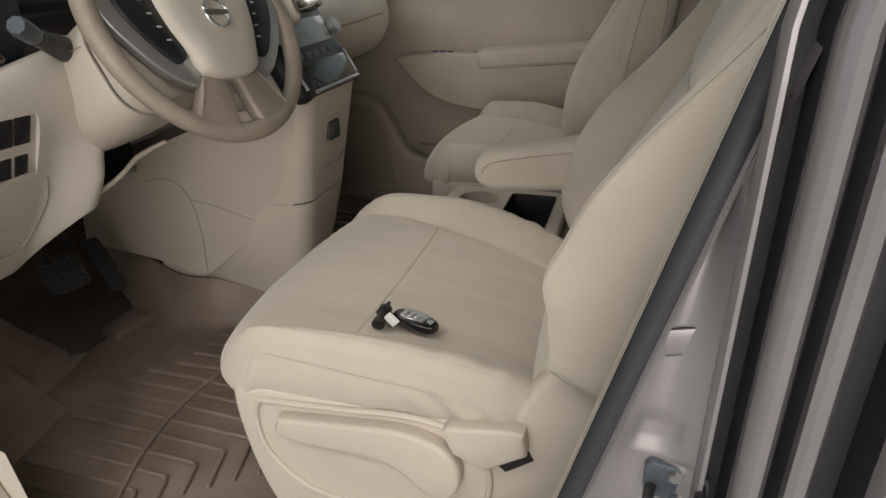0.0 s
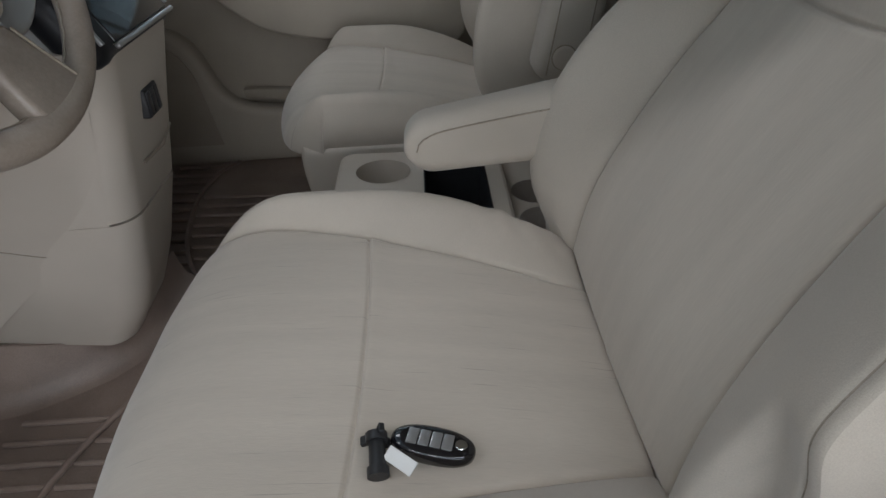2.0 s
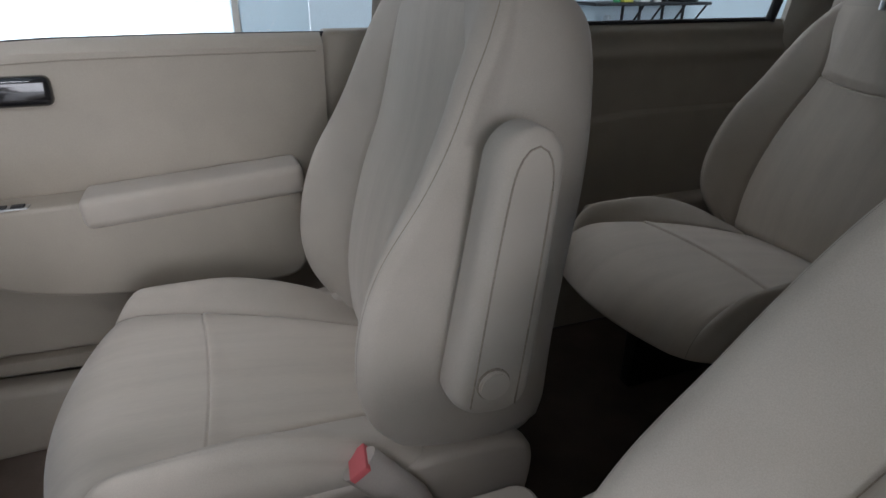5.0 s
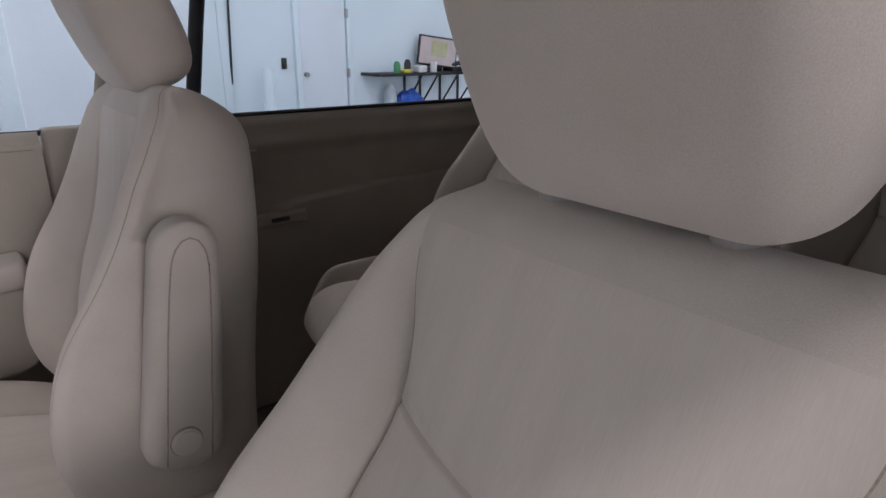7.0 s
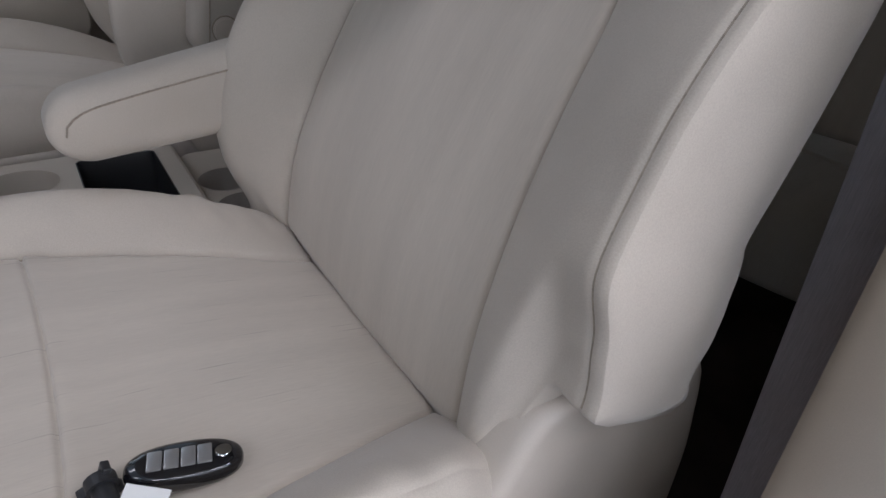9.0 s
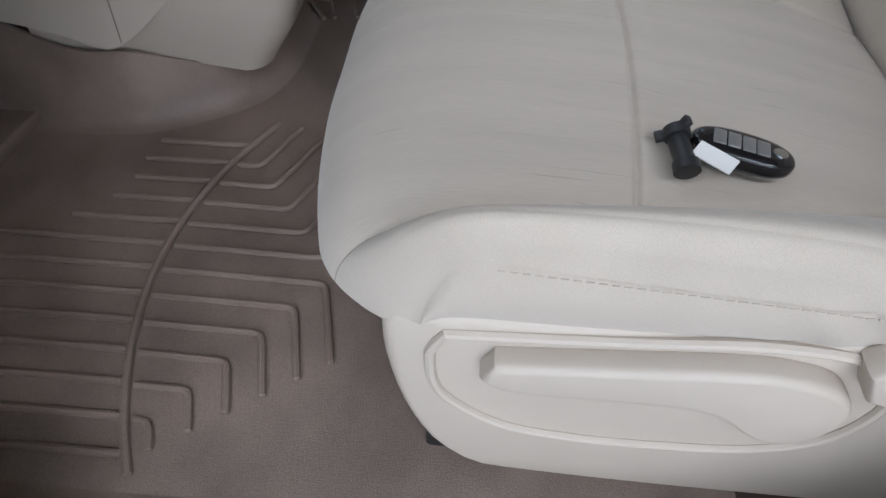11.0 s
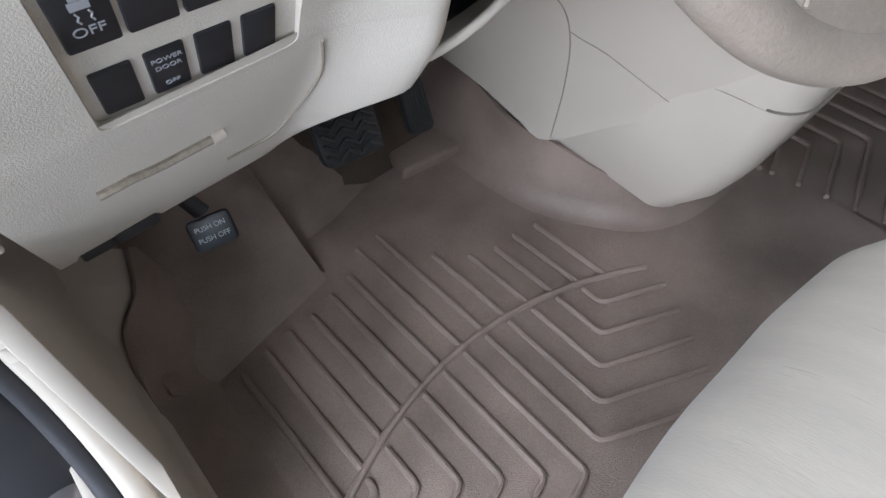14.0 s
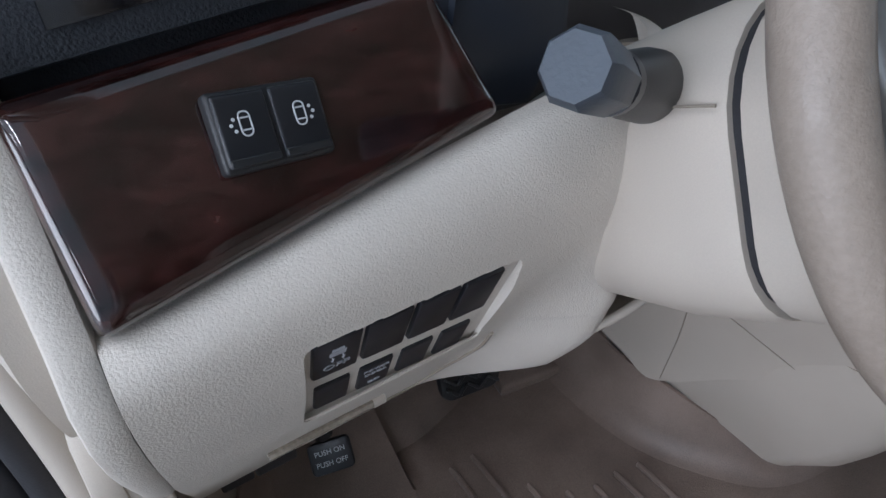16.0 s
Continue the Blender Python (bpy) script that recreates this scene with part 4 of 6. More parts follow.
single("paper_tag", moved(box(-0.014, 0.014, -0.006, 0.006, -0.0006, 0.0006, 0.0003, 1), Matrix.Translation((0.834, 0.264, 0.417)) @ Matrix.Rotation(radians(-130), 4, "Z") @ Matrix.Rotation(radians(24), 4, "X")), WHITE_PLASTIC, "small white paper tag beside the key", "tag")

# ---- lettering ----
def lettering(words, size, m, depth=0.0003):
    cu = bpy.data.curves.new("words", "FONT")
    cu.body, cu.size, cu.align_x, cu.align_y, cu.extrude = words, size, "CENTER", "CENTER", depth
    ob = bpy.data.objects.new("words", cu)
    scene.collection.objects.link(ob)
    bpy.context.view_layer.update()
    me = bpy.data.meshes.new_from_object(ob.evaluated_get(bpy.context.evaluated_depsgraph_get()))
    bpy.data.objects.remove(ob)
    me.transform(m)
    return me


def facing(place, right, up):
    """A frame at place with x along right, y near up and z towards the viewer."""
    r = Vector(right).normalized()
    n = r.cross(Vector(up)).normalized()
    u = n.cross(r)
    return Matrix.Translation(place) @ Matrix((r, u, n)).transposed().to_4x4()


# ---- dashboard, driver's side ----
dash = thing("dashboard", "beige dashboard with dark wood trim and black top", "dashboard", (1.4, 0.95, 0.5))
KX = np.r_[np.linspace(0.646, 0.93, 72), 0.93 + 0.040 * np.sin(np.linspace(0, np.pi / 2, 18))[1:]]


def turn_in(x):
    """How far the panel's rounded end turns away beside the column."""
    return 0.060 * (1 - math.sqrt(max(0.0, 1 - max(0.0, (x - 0.930) / 0.0402) ** 2)))


def fullness(x, z):
    """The panel's lower end bulges forward beside the column."""
    return 0.054 * smoothstep(0.858, 0.945, x) * min(1.0, max(0.0, (0.665 - z) / 0.14))


def knee_section(x):
    dx = x - 0.652
    back = 0.03 * (x - 0.747) + turn_in(x)
    return [(x, y + back - fullness(x, z), z) for y, z in smooth_line([(0.812, 0.712 + 0.170 * dx), (0.795, 0.710 + 0.168 * dx), (0.784, 0.699 + 0.12 * dx), (0.7835, 0.684 + 0.04 * dx), (0.793, 0.656), (0.808, 0.627), (0.824, 0.600), (0.837, 0.578), (0.853, 0.560)], 84)]


def cover_section(x):
    """From the knee panel down to the lower edge, which rises towards the column."""
    back = 0.03 * (x - 0.747) + turn_in(x)
    pts = []
    for k, (y, z) in enumerate(((0.8315, 0.588), (0.8455, 0.566), (0.866, 0.538), (0.898, 0.495), (0.942, 0.434), (0.975, 0.390))):
        pts.append((y + back - fullness(x, z), z))
    line = smooth_line(pts, 61)
    end = 60 * (1 - 0.50 * smoothstep(0.84, 0.945, x))
    end -= 3.2 * smoothstep(0.660, 0.664, x) * (1 - smoothstep(0.733, 0.737, x))
    ks = np.linspace(0, end, 20)
    out = [(x, np.interp(k, np.arange(61), line[:, 0]), np.interp(k, np.arange(61), line[:, 1])) for k in ks]
    y, z = out[-1][1:]
    return out + [(x, y + 0.004, z - 0.003), (x, y + 0.010, z - 0.003), (x, y + 0.014, z + 0.003), (x, y + 0.026, z + 0.030)]


BANK = facing((0.7752, 0.8016, 0.6478), (1.0, 0.03, -0.045), (-0.04, -0.46, 0.88)) @ Matrix(((1, -0.09, 0, -0.002), (0, 1, 0, 0), (0, 0, 1, 0), (0, 0, 0, 1)))


BANK_HOLE, BANK_MID, BANK_FLOOR = rounded_rect(0.124, 0.111, 0.007, 6), (0.0035, -0.0205), -0.0030


def opened(me, m):
    """Cuts the switch recess through a mesh and gives it walls down to its floor, in the frame m."""
    bm = bmesh.new()
    bm.from_mesh(me)
    inv = m.inverted()
    cx, cy = BANK_MID
    bmesh.ops.delete(bm, geom=[f for f in bm.faces if abs((inv @ f.calc_center_median()).x - cx) < 0.0615 and abs((inv @ f.calc_center_median()).y - cy) < 0.0550 and abs((inv @ f.calc_center_median()).z) < 0.03], context="FACES")
    ring = np.array(BANK_HOLE)
    dense = np.concatenate([np.linspace(ring[k], ring[(k + 1) % len(ring)], 24, endpoint=False) for k in range(len(ring))]) + BANK_MID
    edges = []
    for e in bm.edges:
        q = inv @ ((e.verts[0].co + e.verts[1].co) / 2)
        if e.is_boundary and abs(q.x - cx) < 0.072 and abs(q.y - cy) < 0.064:
            edges.append(e)
    for v in {v for e in edges for v in e.verts}:
        q = inv @ v.co
        x, y = dense[np.argmin(np.hypot(dense[:, 0] - q.x, dense[:, 1] - q.y))]
        v.co = m @ Vector((x, y, q.z))
    for depth in (0.0015, None):
        ext = bmesh.ops.extrude_edge_only(bm, edges=edges)["geom"]
        for v in (g for g in ext if isinstance(g, bmesh.types.BMVert)):
            q = inv @ v.co
            k = 0.988
            v.co = m @ Vector((cx + (q.x - cx) * k, cy + (q.y - cy) * k, min(q.z, BANK_FLOOR) - 0.004 if depth is None else q.z - depth))
        edges = [g for g in ext if isinstance(g, bmesh.types.BMEdge) and g.is_boundary]
    bm.to_mesh(me)
    bm.free()
    return me


part("knee_panel", opened(loft([knee_section(x) for x in KX], cap=False, ring=False), BANK), LEATHERETTE, dash, "grained beige knee panel")
cover = part("lower_cover", loft([cover_section(x) for x in np.unique(np.r_[KX[::2], 0.660, 0.664, 0.733, 0.737])], cap=False, ring=False), LEATHERETTE, dash, "beige cover below the switch bank")
SEAM_LINE = [cover_section(x)[k] for x, k in ((0.862, 2), (0.871, 6), (0.870, 9), (0.862, 12), (0.845, 14), (0.80, 14))]
part("cover_seam", tube(smooth_line([(x, y - 0.0006, z - 0.0006) for x, y, z in SEAM_LINE], 24), 0.0015, 6), SHADE_BEIGE, cover)
part("cover_slot", tube([(x, y - 0.001, z - 0.001) for x, y, z in (cover_section(q)[8] for q in np.linspace(0.700, 0.783, 8))], 0.0045, 8, flat=0.8), SEAM_DARK, cover, "grooved finger slot")
part("slot_end", tube([(x, y - 0.001, z - 0.001) for x, y, z in (cover_section(q)[8] for q in (0.783, 0.788, 0.793))], 0.0050, 10), PLASTIC, cover)
# Dark tube stands in for the shadow between panel end and column.
part("panel_gap_shade", tube(smooth_line([(x + 0.004, y + 0.010, z) for x, y, z in knee_section(KX[-1])[12::8]], 30), 0.009, 10), SHADE_BEIGE, dash, "dark tube put in for the shaded gap by the column")
module = part("fuse_box", joined(box(0.664, 0.6935, 0.966, 1.02, 0.388, 0.420, 0.003), box(0.6945, 0.733, 0.964, 1.02, 0.390, 0.424, 0.003)), BLACK, dash, "black module under the dashboard")
for x0, x1, z in ((0.6685, 0.680, 0.4040), (0.709, 0.728, 0.4080)):
    part("label_bar", box(x0, x1, 0.9625 if x0 > 0.69 else 0.9645, 0.967, z - 0.0018, z + 0.0018, 0.0004, 1), PRINT, module, "white printed bar")
part("end_cap", prism(smooth_line([(0.797, 0.715), (0.782, 0.690), (0.790, 0.655), (0.83, 0.590), (0.853, 0.556), (0.90, 0.55), (1.12, 0.55), (1.12, 0.80), (0.86, 0.80), (0.82, 0.765)], 44), "x", 0.630, 0.6465, 0.004), LEATHERETTE, dash, "smooth beige end cap")
part("side_strip", loft([[(0.612, y, z), (0.618, y - 0.016, z - 0.006), (0.632, y - 0.016, z - 0.006), (0.636, y, z)] for y, z in smooth_line([(0.87, 0.86), (0.845, 0.79), (0.825, 0.715), (0.845, 0.655), (0.875, 0.625)], 30)], cap=True), PLASTIC, dash, "beige trim strip at the dashboard end")


def wood_point(u, v):
    """u along the panel, v from its lower to its upper edge."""
    bl, br, tr, tl = (np.array(p) for p in ((0.648, 0.792, 0.714), (0.838, 0.815, 0.745), (0.815, 0.846, 0.806), (0.643, 0.834, 0.788)))
    p = (1 - v) * ((1 - u) * bl + u * br) + v * ((1 - u) * tl + u * tr)
    e = min(u, 1 - u) * 0.2
    f = min(v, 1 - v) * 0.085
    sink = 0.012 * (1 - math.sqrt(max(0.0, 1 - max(0, 1 - e / 0.006) ** 2))) + 0.010 * (1 - math.sqrt(max(0.0, 1 - max(0, 1 - f / 0.010) ** 2)))
    return p + np.array((0, -0.008 + sink, 0.004 - 0.3 * sink))


us = np.r_[0, 0.004, 0.012, 0.02, np.linspace(0.035, 0.965, 24), 0.98, 0.988, 0.996, 1]
vs = np.r_[0, 0.02, 0.05, 0.08, 0.12, np.linspace(0.18, 0.82, 10), 0.88, 0.92, 0.95, 0.98, 1]
part("wood_trim", loft([[wood_point(u, v) for v in vs] for u in us], cap=False, ring=False), WOOD, dash, "glossy dark burl wood trim")
SW = facing((0.7275, 0.8100, 0.7705), (1, 0.14, -0.10), (0.0, 0.42, 0.80))
sw = part("door_switch", moved(box(-0.0225, 0.0225, -0.0150, 0.0150, -0.006, 0.0020, 0.002), SW), BLACK, dash, "black sliding door switch pair")
for k in (-1, 1):
    rocker = part("rocker", moved(box(0.0109 * k - 0.0102, 0.0109 * k + 0.0102, -0.0132, 0.0134, 0.0, 0.0034, 0.0015), SW), SWITCH_BLACK, sw)
    ring = rounded_rect(0.0042, 0.0088, 0.0018, 3)
    icon = [tube([SW @ Vector((0.0109 * k + x, 0.002 + y, 0.0034)) for x, y in ring], 0.00035, 6, closed=True)]
    icon += [moved(box(-0.0016, 0.0016, -0.0003, 0.0003, 0, 0.0003, 0), SW @ Matrix.Translation((0.0109 * k, 0.002 + q, 0.0033))) for q in (-0.0022, 0.0022)]
    icon += [moved(knob(0, 0, 0, 0.0007, 0.0004, (0, 0, 1), 10, 0), SW @ Matrix.Translation((0.0109 * k + 0.0042 * k + dx, 0.002 + q, 0.0034))) for dx, q in ((0.0, -0.0022), (0.0012 * k, 0.0), (0.0, 0.0020))]
    part("icon", joined(*icon), PRINT, rocker, "pale printed van symbol")
    part("lip", moved(box(0.0109 * k - 0.0098, 0.0109 * k + 0.0098, -0.0130, -0.0098, 0.003, 0.0042, 0.0005, 1), SW), BLACK, rocker)

# switch bank below the wood trim
bank = part("switch_bank", moved(box(-0.0585, 0.0655, -0.076, 0.035, -0.026, BANK_FLOOR, 0.001, 1), BANK), LEATHERETTE, dash, "recessed beige switch surround")
for row, (y0, y1, w, first, pitch) in enumerate(((-0.012, 0.033, 0.0122, -0.0287, 0.0272), (-0.068, -0.032, 0.0104, -0.0300, 0.0268))):
    for k in range(4):
        x = first + pitch * k - w
        key = part("switch", moved(box(x - w, x + w, y0, y1, -0.010, 0.0 if row == 0 else -0.0008, 0.0014, 2), BANK), SWITCH_BLACK, bank, "blank black switch" if (row, k) not in ((0, 0), (1, 1)) else "black switch with pale print")
        if (row, k) == (0, 0):
            car = [moved(box(x - 0.0042, x + 0.0042, 0.014, 0.019, -0.0002, 0.0003, 0), BANK), moved(box(x - 0.0030, x + 0.0030, 0.0195, 0.0225, -0.0002, 0.0003, 0), BANK)]
            for q in (-1, 1):
                car.append(tube([BANK @ Vector((x + 0.0028 * q + 0.0010 * (n % 2), 0.0125 - 0.0022 * n, 0.0002)) for n in range(4)], 0.0005, 6))
            part("print", joined(lettering("OFF", 0.0082, BANK @ Matrix.Translation((x, 0.0005, 0.0001))), *car), FAINT_PRINT, key)
        if (row, k) == (1, 1):
            part("print", joined(*[lettering(wd, 0.0048, BANK @ Matrix.Translation((x, yy, -0.0007))) for wd, yy in (("POWER", -0.0390), ("DOOR", -0.0455), ("OFF", -0.0600))]), FAINT_PRINT, key)

# air vent and black upper dash
upper = smooth_line([(0.862, 0.800), (0.846, 0.815), (0.845, 0.845), (0.858, 0.880), (0.90, 0.905), (1.1, 0.93), (1.45, 0.90)], 34)
part("dash_top", loft([[(x, y + 0.02 * abs(x - 1.41) ** 2, z) for y, z in upper] for x in np.linspace(0.60, 2.25, 34)], cap=False, ring=False), SOFT_BLACK, dash, "soft black dashboard top")
part("vent_surround", prism([(0.615, 0.770), (0.845, 0.770), (0.90, 0.84), (0.90, 0.93), (0.615, 0.91)], "y", 0.856, 0.880, 0.004), SOFT_BLACK, dash, "grained black panel round the vent")
vent = part("air_vent", prism([(0.640, 0.793), (0.812, 0.813), (0.815, 0.87), (0.642, 0.86)], "y", 0.842, 0.858, 0.004), SOFT_BLACK, dash, "black air vent")
part("opening", prism([(0.668, 0.808), (0.762, 0.820), (0.765, 0.855), (0.668, 0.848)], "y", 0.8385, 0.843, 0.002), GLOSS_BLACK, vent, "dark vent opening")
for k in range(2):
    part("slat", box(0.668, 0.764, 0.832, 0.842, 0.824 + 0.013 * k, 0.827 + 0.013 * k, 0.001), BLACK, vent)
cl = part("cluster_hood", loft([[(x, y, z) for x, z in zip(1.01 + 0.19 * np.cos(np.linspace(-0.15, np.pi + 0.15, 30)), 0.765 + k * np.sin(np.linspace(-0.15, np.pi + 0.15, 30)))] for y, k in ((0.835, 0.150), (0.830, 0.158), (0.836, 0.166), (0.90, 0.172), (1.0, 0.17))], cap=False, ring=False), NAVY_BLACK, dash, "dark smooth instrument hood")
part("cluster_wall", prism([(0.806, 0.80), (0.832, 0.742), (0.875, 0.735), (0.90, 0.77), (0.90, 0.85), (0.80, 0.85)], "y", 0.835, 0.86, 0.006), NAVY_BLACK, dash)
part("bezel_ring", tube([(0.905 + 0.05 * math.cos(q), 0.862, 0.80 + 0.055 * math.sin(q)) for q in np.linspace(2.2, 4.2, 16)], 0.002, 8), CHROME, dash, "thin chrome ring")

# steering column with stalk
col = thing("steering_column", "beige plastic steering column cover with stalk", "steering column", (1.0, 0.80, 0.70))


def column_loop(y, z, w, h, r):
    q = rounded_rect(w, h, r, 7)
    return np.stack([1.0 + q[:, 0], y + 0.40 * q[:, 1], z + 0.93 * q[:, 1]], 1)


# Darker beige than the knee panel, to put in the wheel's shade.
part("shroud", loft([column_loop(0.896, 0.631, 0.175, 0.14, 0.055), column_loop(0.836, 0.663, 0.192, 0.16, 0.06), column_loop(0.776, 0.694, 0.200, 0.168, 0.06), column_loop(0.732, 0.720, 0.200, 0.165, 0.055), column_loop(0.725, 0.723, 0.196, 0.161, 0.055)]), PLASTIC, col, "column shroud in darker beige for the wheel's shade")
part("gap", loft([column_loop(0.730, 0.7215, 0.188, 0.152, 0.05), column_loop(0.716, 0.729, 0.188, 0.152, 0.05)]), SEAL, col, "dark gap behind the wheel")
part("shroud_seam", tube([(0.8985, 0.742, 0.759), (0.8985, 0.775, 0.748), (0.8985, 0.81, 0.730)], 0.0008, 6), SHADE_BEIGE, col)
part("front_cover", loft([column_loop(0.7195, 0.7260, 0.195, 0.160, 0.055), column_loop(0.710, 0.7315, 0.197, 0.160, 0.055), column_loop(0.690, 0.742, 0.185, 0.145, 0.05), column_loop(0.683, 0.747, 0.12, 0.09, 0.04)]), PLASTIC, col)
stalk = part("stalk", tube([(0.915, 0.790, 0.7500), (0.895, 0.779, 0.7580), (0.868, 0.765, 0.7680), (0.850, 0.756, 0.7750), (0.846, 0.754, 0.7770)], [0.0185, 0.0175, 0.0145, 0.0120, 0.0112], 24, up=(0, 1, 0)), BLACK, col, "black indicator stalk")
part("stalk_ring", tube([(0.846, 0.754, 0.7770), (0.838, 0.750, 0.7800)], 0.0128, 24, up=(0, 1, 0)), SWITCH_BLACK, stalk)
part("stalk_knob", tube([(0.839, 0.7505, 0.7795), (0.836, 0.749, 0.7810), (0.806, 0.733, 0.7960), (0.802, 0.731, 0.7980)], [0.0115, 0.0132, 0.0138, 0.0115], 8, up=(0, 1, 0.4)), SLATE, stalk, "faceted grey-blue stalk end")
# Black box makes the shaded depth of the slot by colour.
part("column_slot_shade", box(0.925, 1.08, 0.885, 0.93, 0.50, 0.62, 0.01), GLOSS_BLACK, col, "black box standing in for shade in the column slot")

# lower dash between column and console
TOPS = smooth_line([(0.915, 0.892, 0.512), (0.945, 0.864, 0.504), (0.968, 0.850, 0.513), (1.0, 0.838, 0.530), (1.028, 0.829, 0.549), (1.10, 0.78, 0.575), (1.20, 0.70, 0.600), (1.275, 0.645, 0.60)], 40)
LOWS = smooth_line([(1.262, 1.32, 0.212), (1.264, 1.22, 0.201), (1.268, 1.12, 0.188), (1.272, 1.04, 0.168), (1.277, 0.981, 0.150), (1.302, 0.86, 0.24), (1.296, 0.70, 0.355)], 40)
MIDS = smooth_line([(1.15, 1.16, 0.40), (1.19, 1.06, 0.405), (1.22, 0.96, 0.405), (1.235, 0.89, 0.40), (1.262, 0.80, 0.395), (1.275, 0.745, 0.41), (1.284, 0.672, 0.47)], 40)
part("panel_lip", tube(TOPS[:18], 0.0045, 10), PLASTIC, dash, "rounded lip below the column")


def panel_point(i, v):
    """A point of the lower panel: i along its edges, v from the upper to the lower one."""
    a, b, c = (np.array([np.interp(i, np.arange(40), q[:, k]) for k in range(3)]) for q in (TOPS, MIDS, LOWS))
    return (1 - v) ** 2 * a + 2 * v * (1 - v) * (2 * b - 0.5 * a - 0.5 * c) + v * v * c


lower = part("lower_panel", loft([[panel_point(i, v) for v in np.linspace(0, 1, 22)] for i in range(40)], cap=False, ring=False), PLASTIC, dash, "smooth beige lower panel")
OUT = np.array((-0.0004, -0.0006, 0.0))
part("round_seam", tube([panel_point(i, v) + OUT for i, v in smooth_line([(11.0, 0.42), (14.0, 0.40), (17.0, 0.46), (19.0, 0.60), (20.0, 0.80), (20.3, 0.99)], 30)], 0.0009, 6), SHADE_BEIGE, lower)
part("level_seam", tube([panel_point(i, v) + OUT for i, v in smooth_line([(18.6, 0.56), (23.0, 0.60), (28.0, 0.72), (33.0, 0.92)], 30)], 0.0008, 6), SHADE_BEIGE, lower)


# ---- centre console under the dash ----
cons = thing("centre_console", "beige plastic centre console below the dash", "console", (1.4, 0.8, 0.06))


def console_loop(z):
    xl = np.interp(z, [0.07, 0.2, 0.3, 0.43, 0.5, 0.62], [1.360, 1.320, 1.301, 1.285, 1.280, 1.270])
    yr = np.interp(z, [0.07, 0.148, 0.232, 0.372, 0.43, 0.5, 0.62], [0.785, 0.732, 0.697, 0.660, 0.650, 0.636, 0.612])
    xr = np.interp(z, [0.07, 0.2, 0.3, 0.43, 0.5, 0.62], [1.480, 1.490, 1.500, 1.512, 1.518, 1.530])
    xf = np.interp(z, [0.07, 0.3, 0.5], [1.298, 1.292, 1.26])
    r = 0.045
    pts = [(xf, 1.12), (xf + (xl - xf) * 0.4, 1.0), (xl - 0.006, yr + 0.12)]
    for a in np.linspace(180, 270, 9):
        pts.append((xl + r + r * math.cos(radians(a)), yr + r + r * math.sin(radians(a))))
    for a in np.linspace(270, 360, 9):
        pts.append((xr - r + r * math.cos(radians(a)), yr + r + r * math.sin(radians(a))))
    pts += [(xr + 0.02, yr + 0.14), (xr + 0.05, 1.12)]
    return [(x, y, z + 0.16 * max(0.0, y - 0.82) * max(0.0, 1 - (z - 0.068) / 0.12)) for x, y in pts]


part("body", loft([console_loop(z) for z in np.r_[0.068, 0.075, np.linspace(0.09, 0.36, 10)]], cap=True), PLASTIC, cons, "lower beige console body")
part("upper_body", loft([[(x, y + 0.0015, z) for x, y, z in console_loop(z)] for z in np.linspace(0.364, 0.615, 10)], cap=True), PLASTIC, cons)
swp = part("switch_plate", box(1.376, 1.424, 0.6270, 0.650, 0.490, 0.532, 0.003), BLACK, cons, "small black switch plate")
for k in range(3):
    part("switch", box(1.3790 + 0.0145 * k, 1.3920 + 0.0145 * k, 0.6255, 0.632, 0.494, 0.528, 0.0015), SWITCH_BLACK, swp)
for k in range(2):
    part("slot_line", tube([(1.36, 0.668 - 0.018 * k, 0.392 + 0.038 * k), (1.42, 0.660 - 0.018 * k, 0.394 + 0.038 * k), (1.478, 0.667 - 0.018 * k, 0.404 + 0.038 * k)], 0.0022, 6), SHADE_BEIGE, cons)
# Solid block; the shade of the recess is in its colour.
part("drawer_pull", box(1.405, 1.455, 0.694, 0.705, 0.318, 0.338, 0.004), SHADE_BEIGE, cons, "recessed drawer pull")
part("floor_outlet", box(1.505, 1.53, 0.82, 0.90, 0.09, 0.16, 0.006), BLACK, cons, "black outlet at the console foot")

# ---- centre stack with radio ----
stack = thing("centre_stack_unit", "black and silver radio and climate panel", "radio", (1.4, 0.66, 0.62))
ST = facing((1.40, 0.655, 0.690), (1, 0, 0), (0, 0.46, 0.80))
part("bezel", moved(box(-0.128, 0.124, -0.100, 0.11, -0.06, 0.0, 0.026, 5), ST), SWITCH_BLACK, stack, "black panel surround")
part("pocket", moved(box(-0.085, 0.100, -0.085, -0.030, -0.004, 0.0015, 0.004), ST), GLOSS_BLACK, stack, "dark storage pocket")
part("pocket_edge", moved(box(-0.092, 0.107, -0.093, -0.086, -0.002, 0.006, 0.003), ST), SILVER, stack, "silver edge strip")
for k in range(6):
    part("button", moved(box(-0.09 + 0.033 * k, -0.062 + 0.033 * k, -0.020, -0.008, -0.002, 0.0025, 0.001), ST), SLATE, stack, "climate button")
part("display", moved(box(-0.075, 0.090, 0.004, 0.062, -0.002, 0.003, 0.003), ST), SCREEN, stack, "pale grey display")
for k in (-1, 1):
    part("dial", moved(knob(0.107 * k + 0.006, 0.03, 0.008, 0.017, 0.018, (0, 0, 1), 24, 0.003), ST), SILVER, stack, "round silver dial")
    part("side_strip", moved(box(0.112 * k - 0.003, 0.112 * k + 0.003, -0.08, -0.022, -0.004, 0.0015, 0.001), ST), SILVER, stack, "silver side strip")
part("disc_slot", moved(box(-0.06, 0.07, 0.070, 0.073, -0.002, 0.001, 0.001), ST), GLOSS_BLACK, stack)
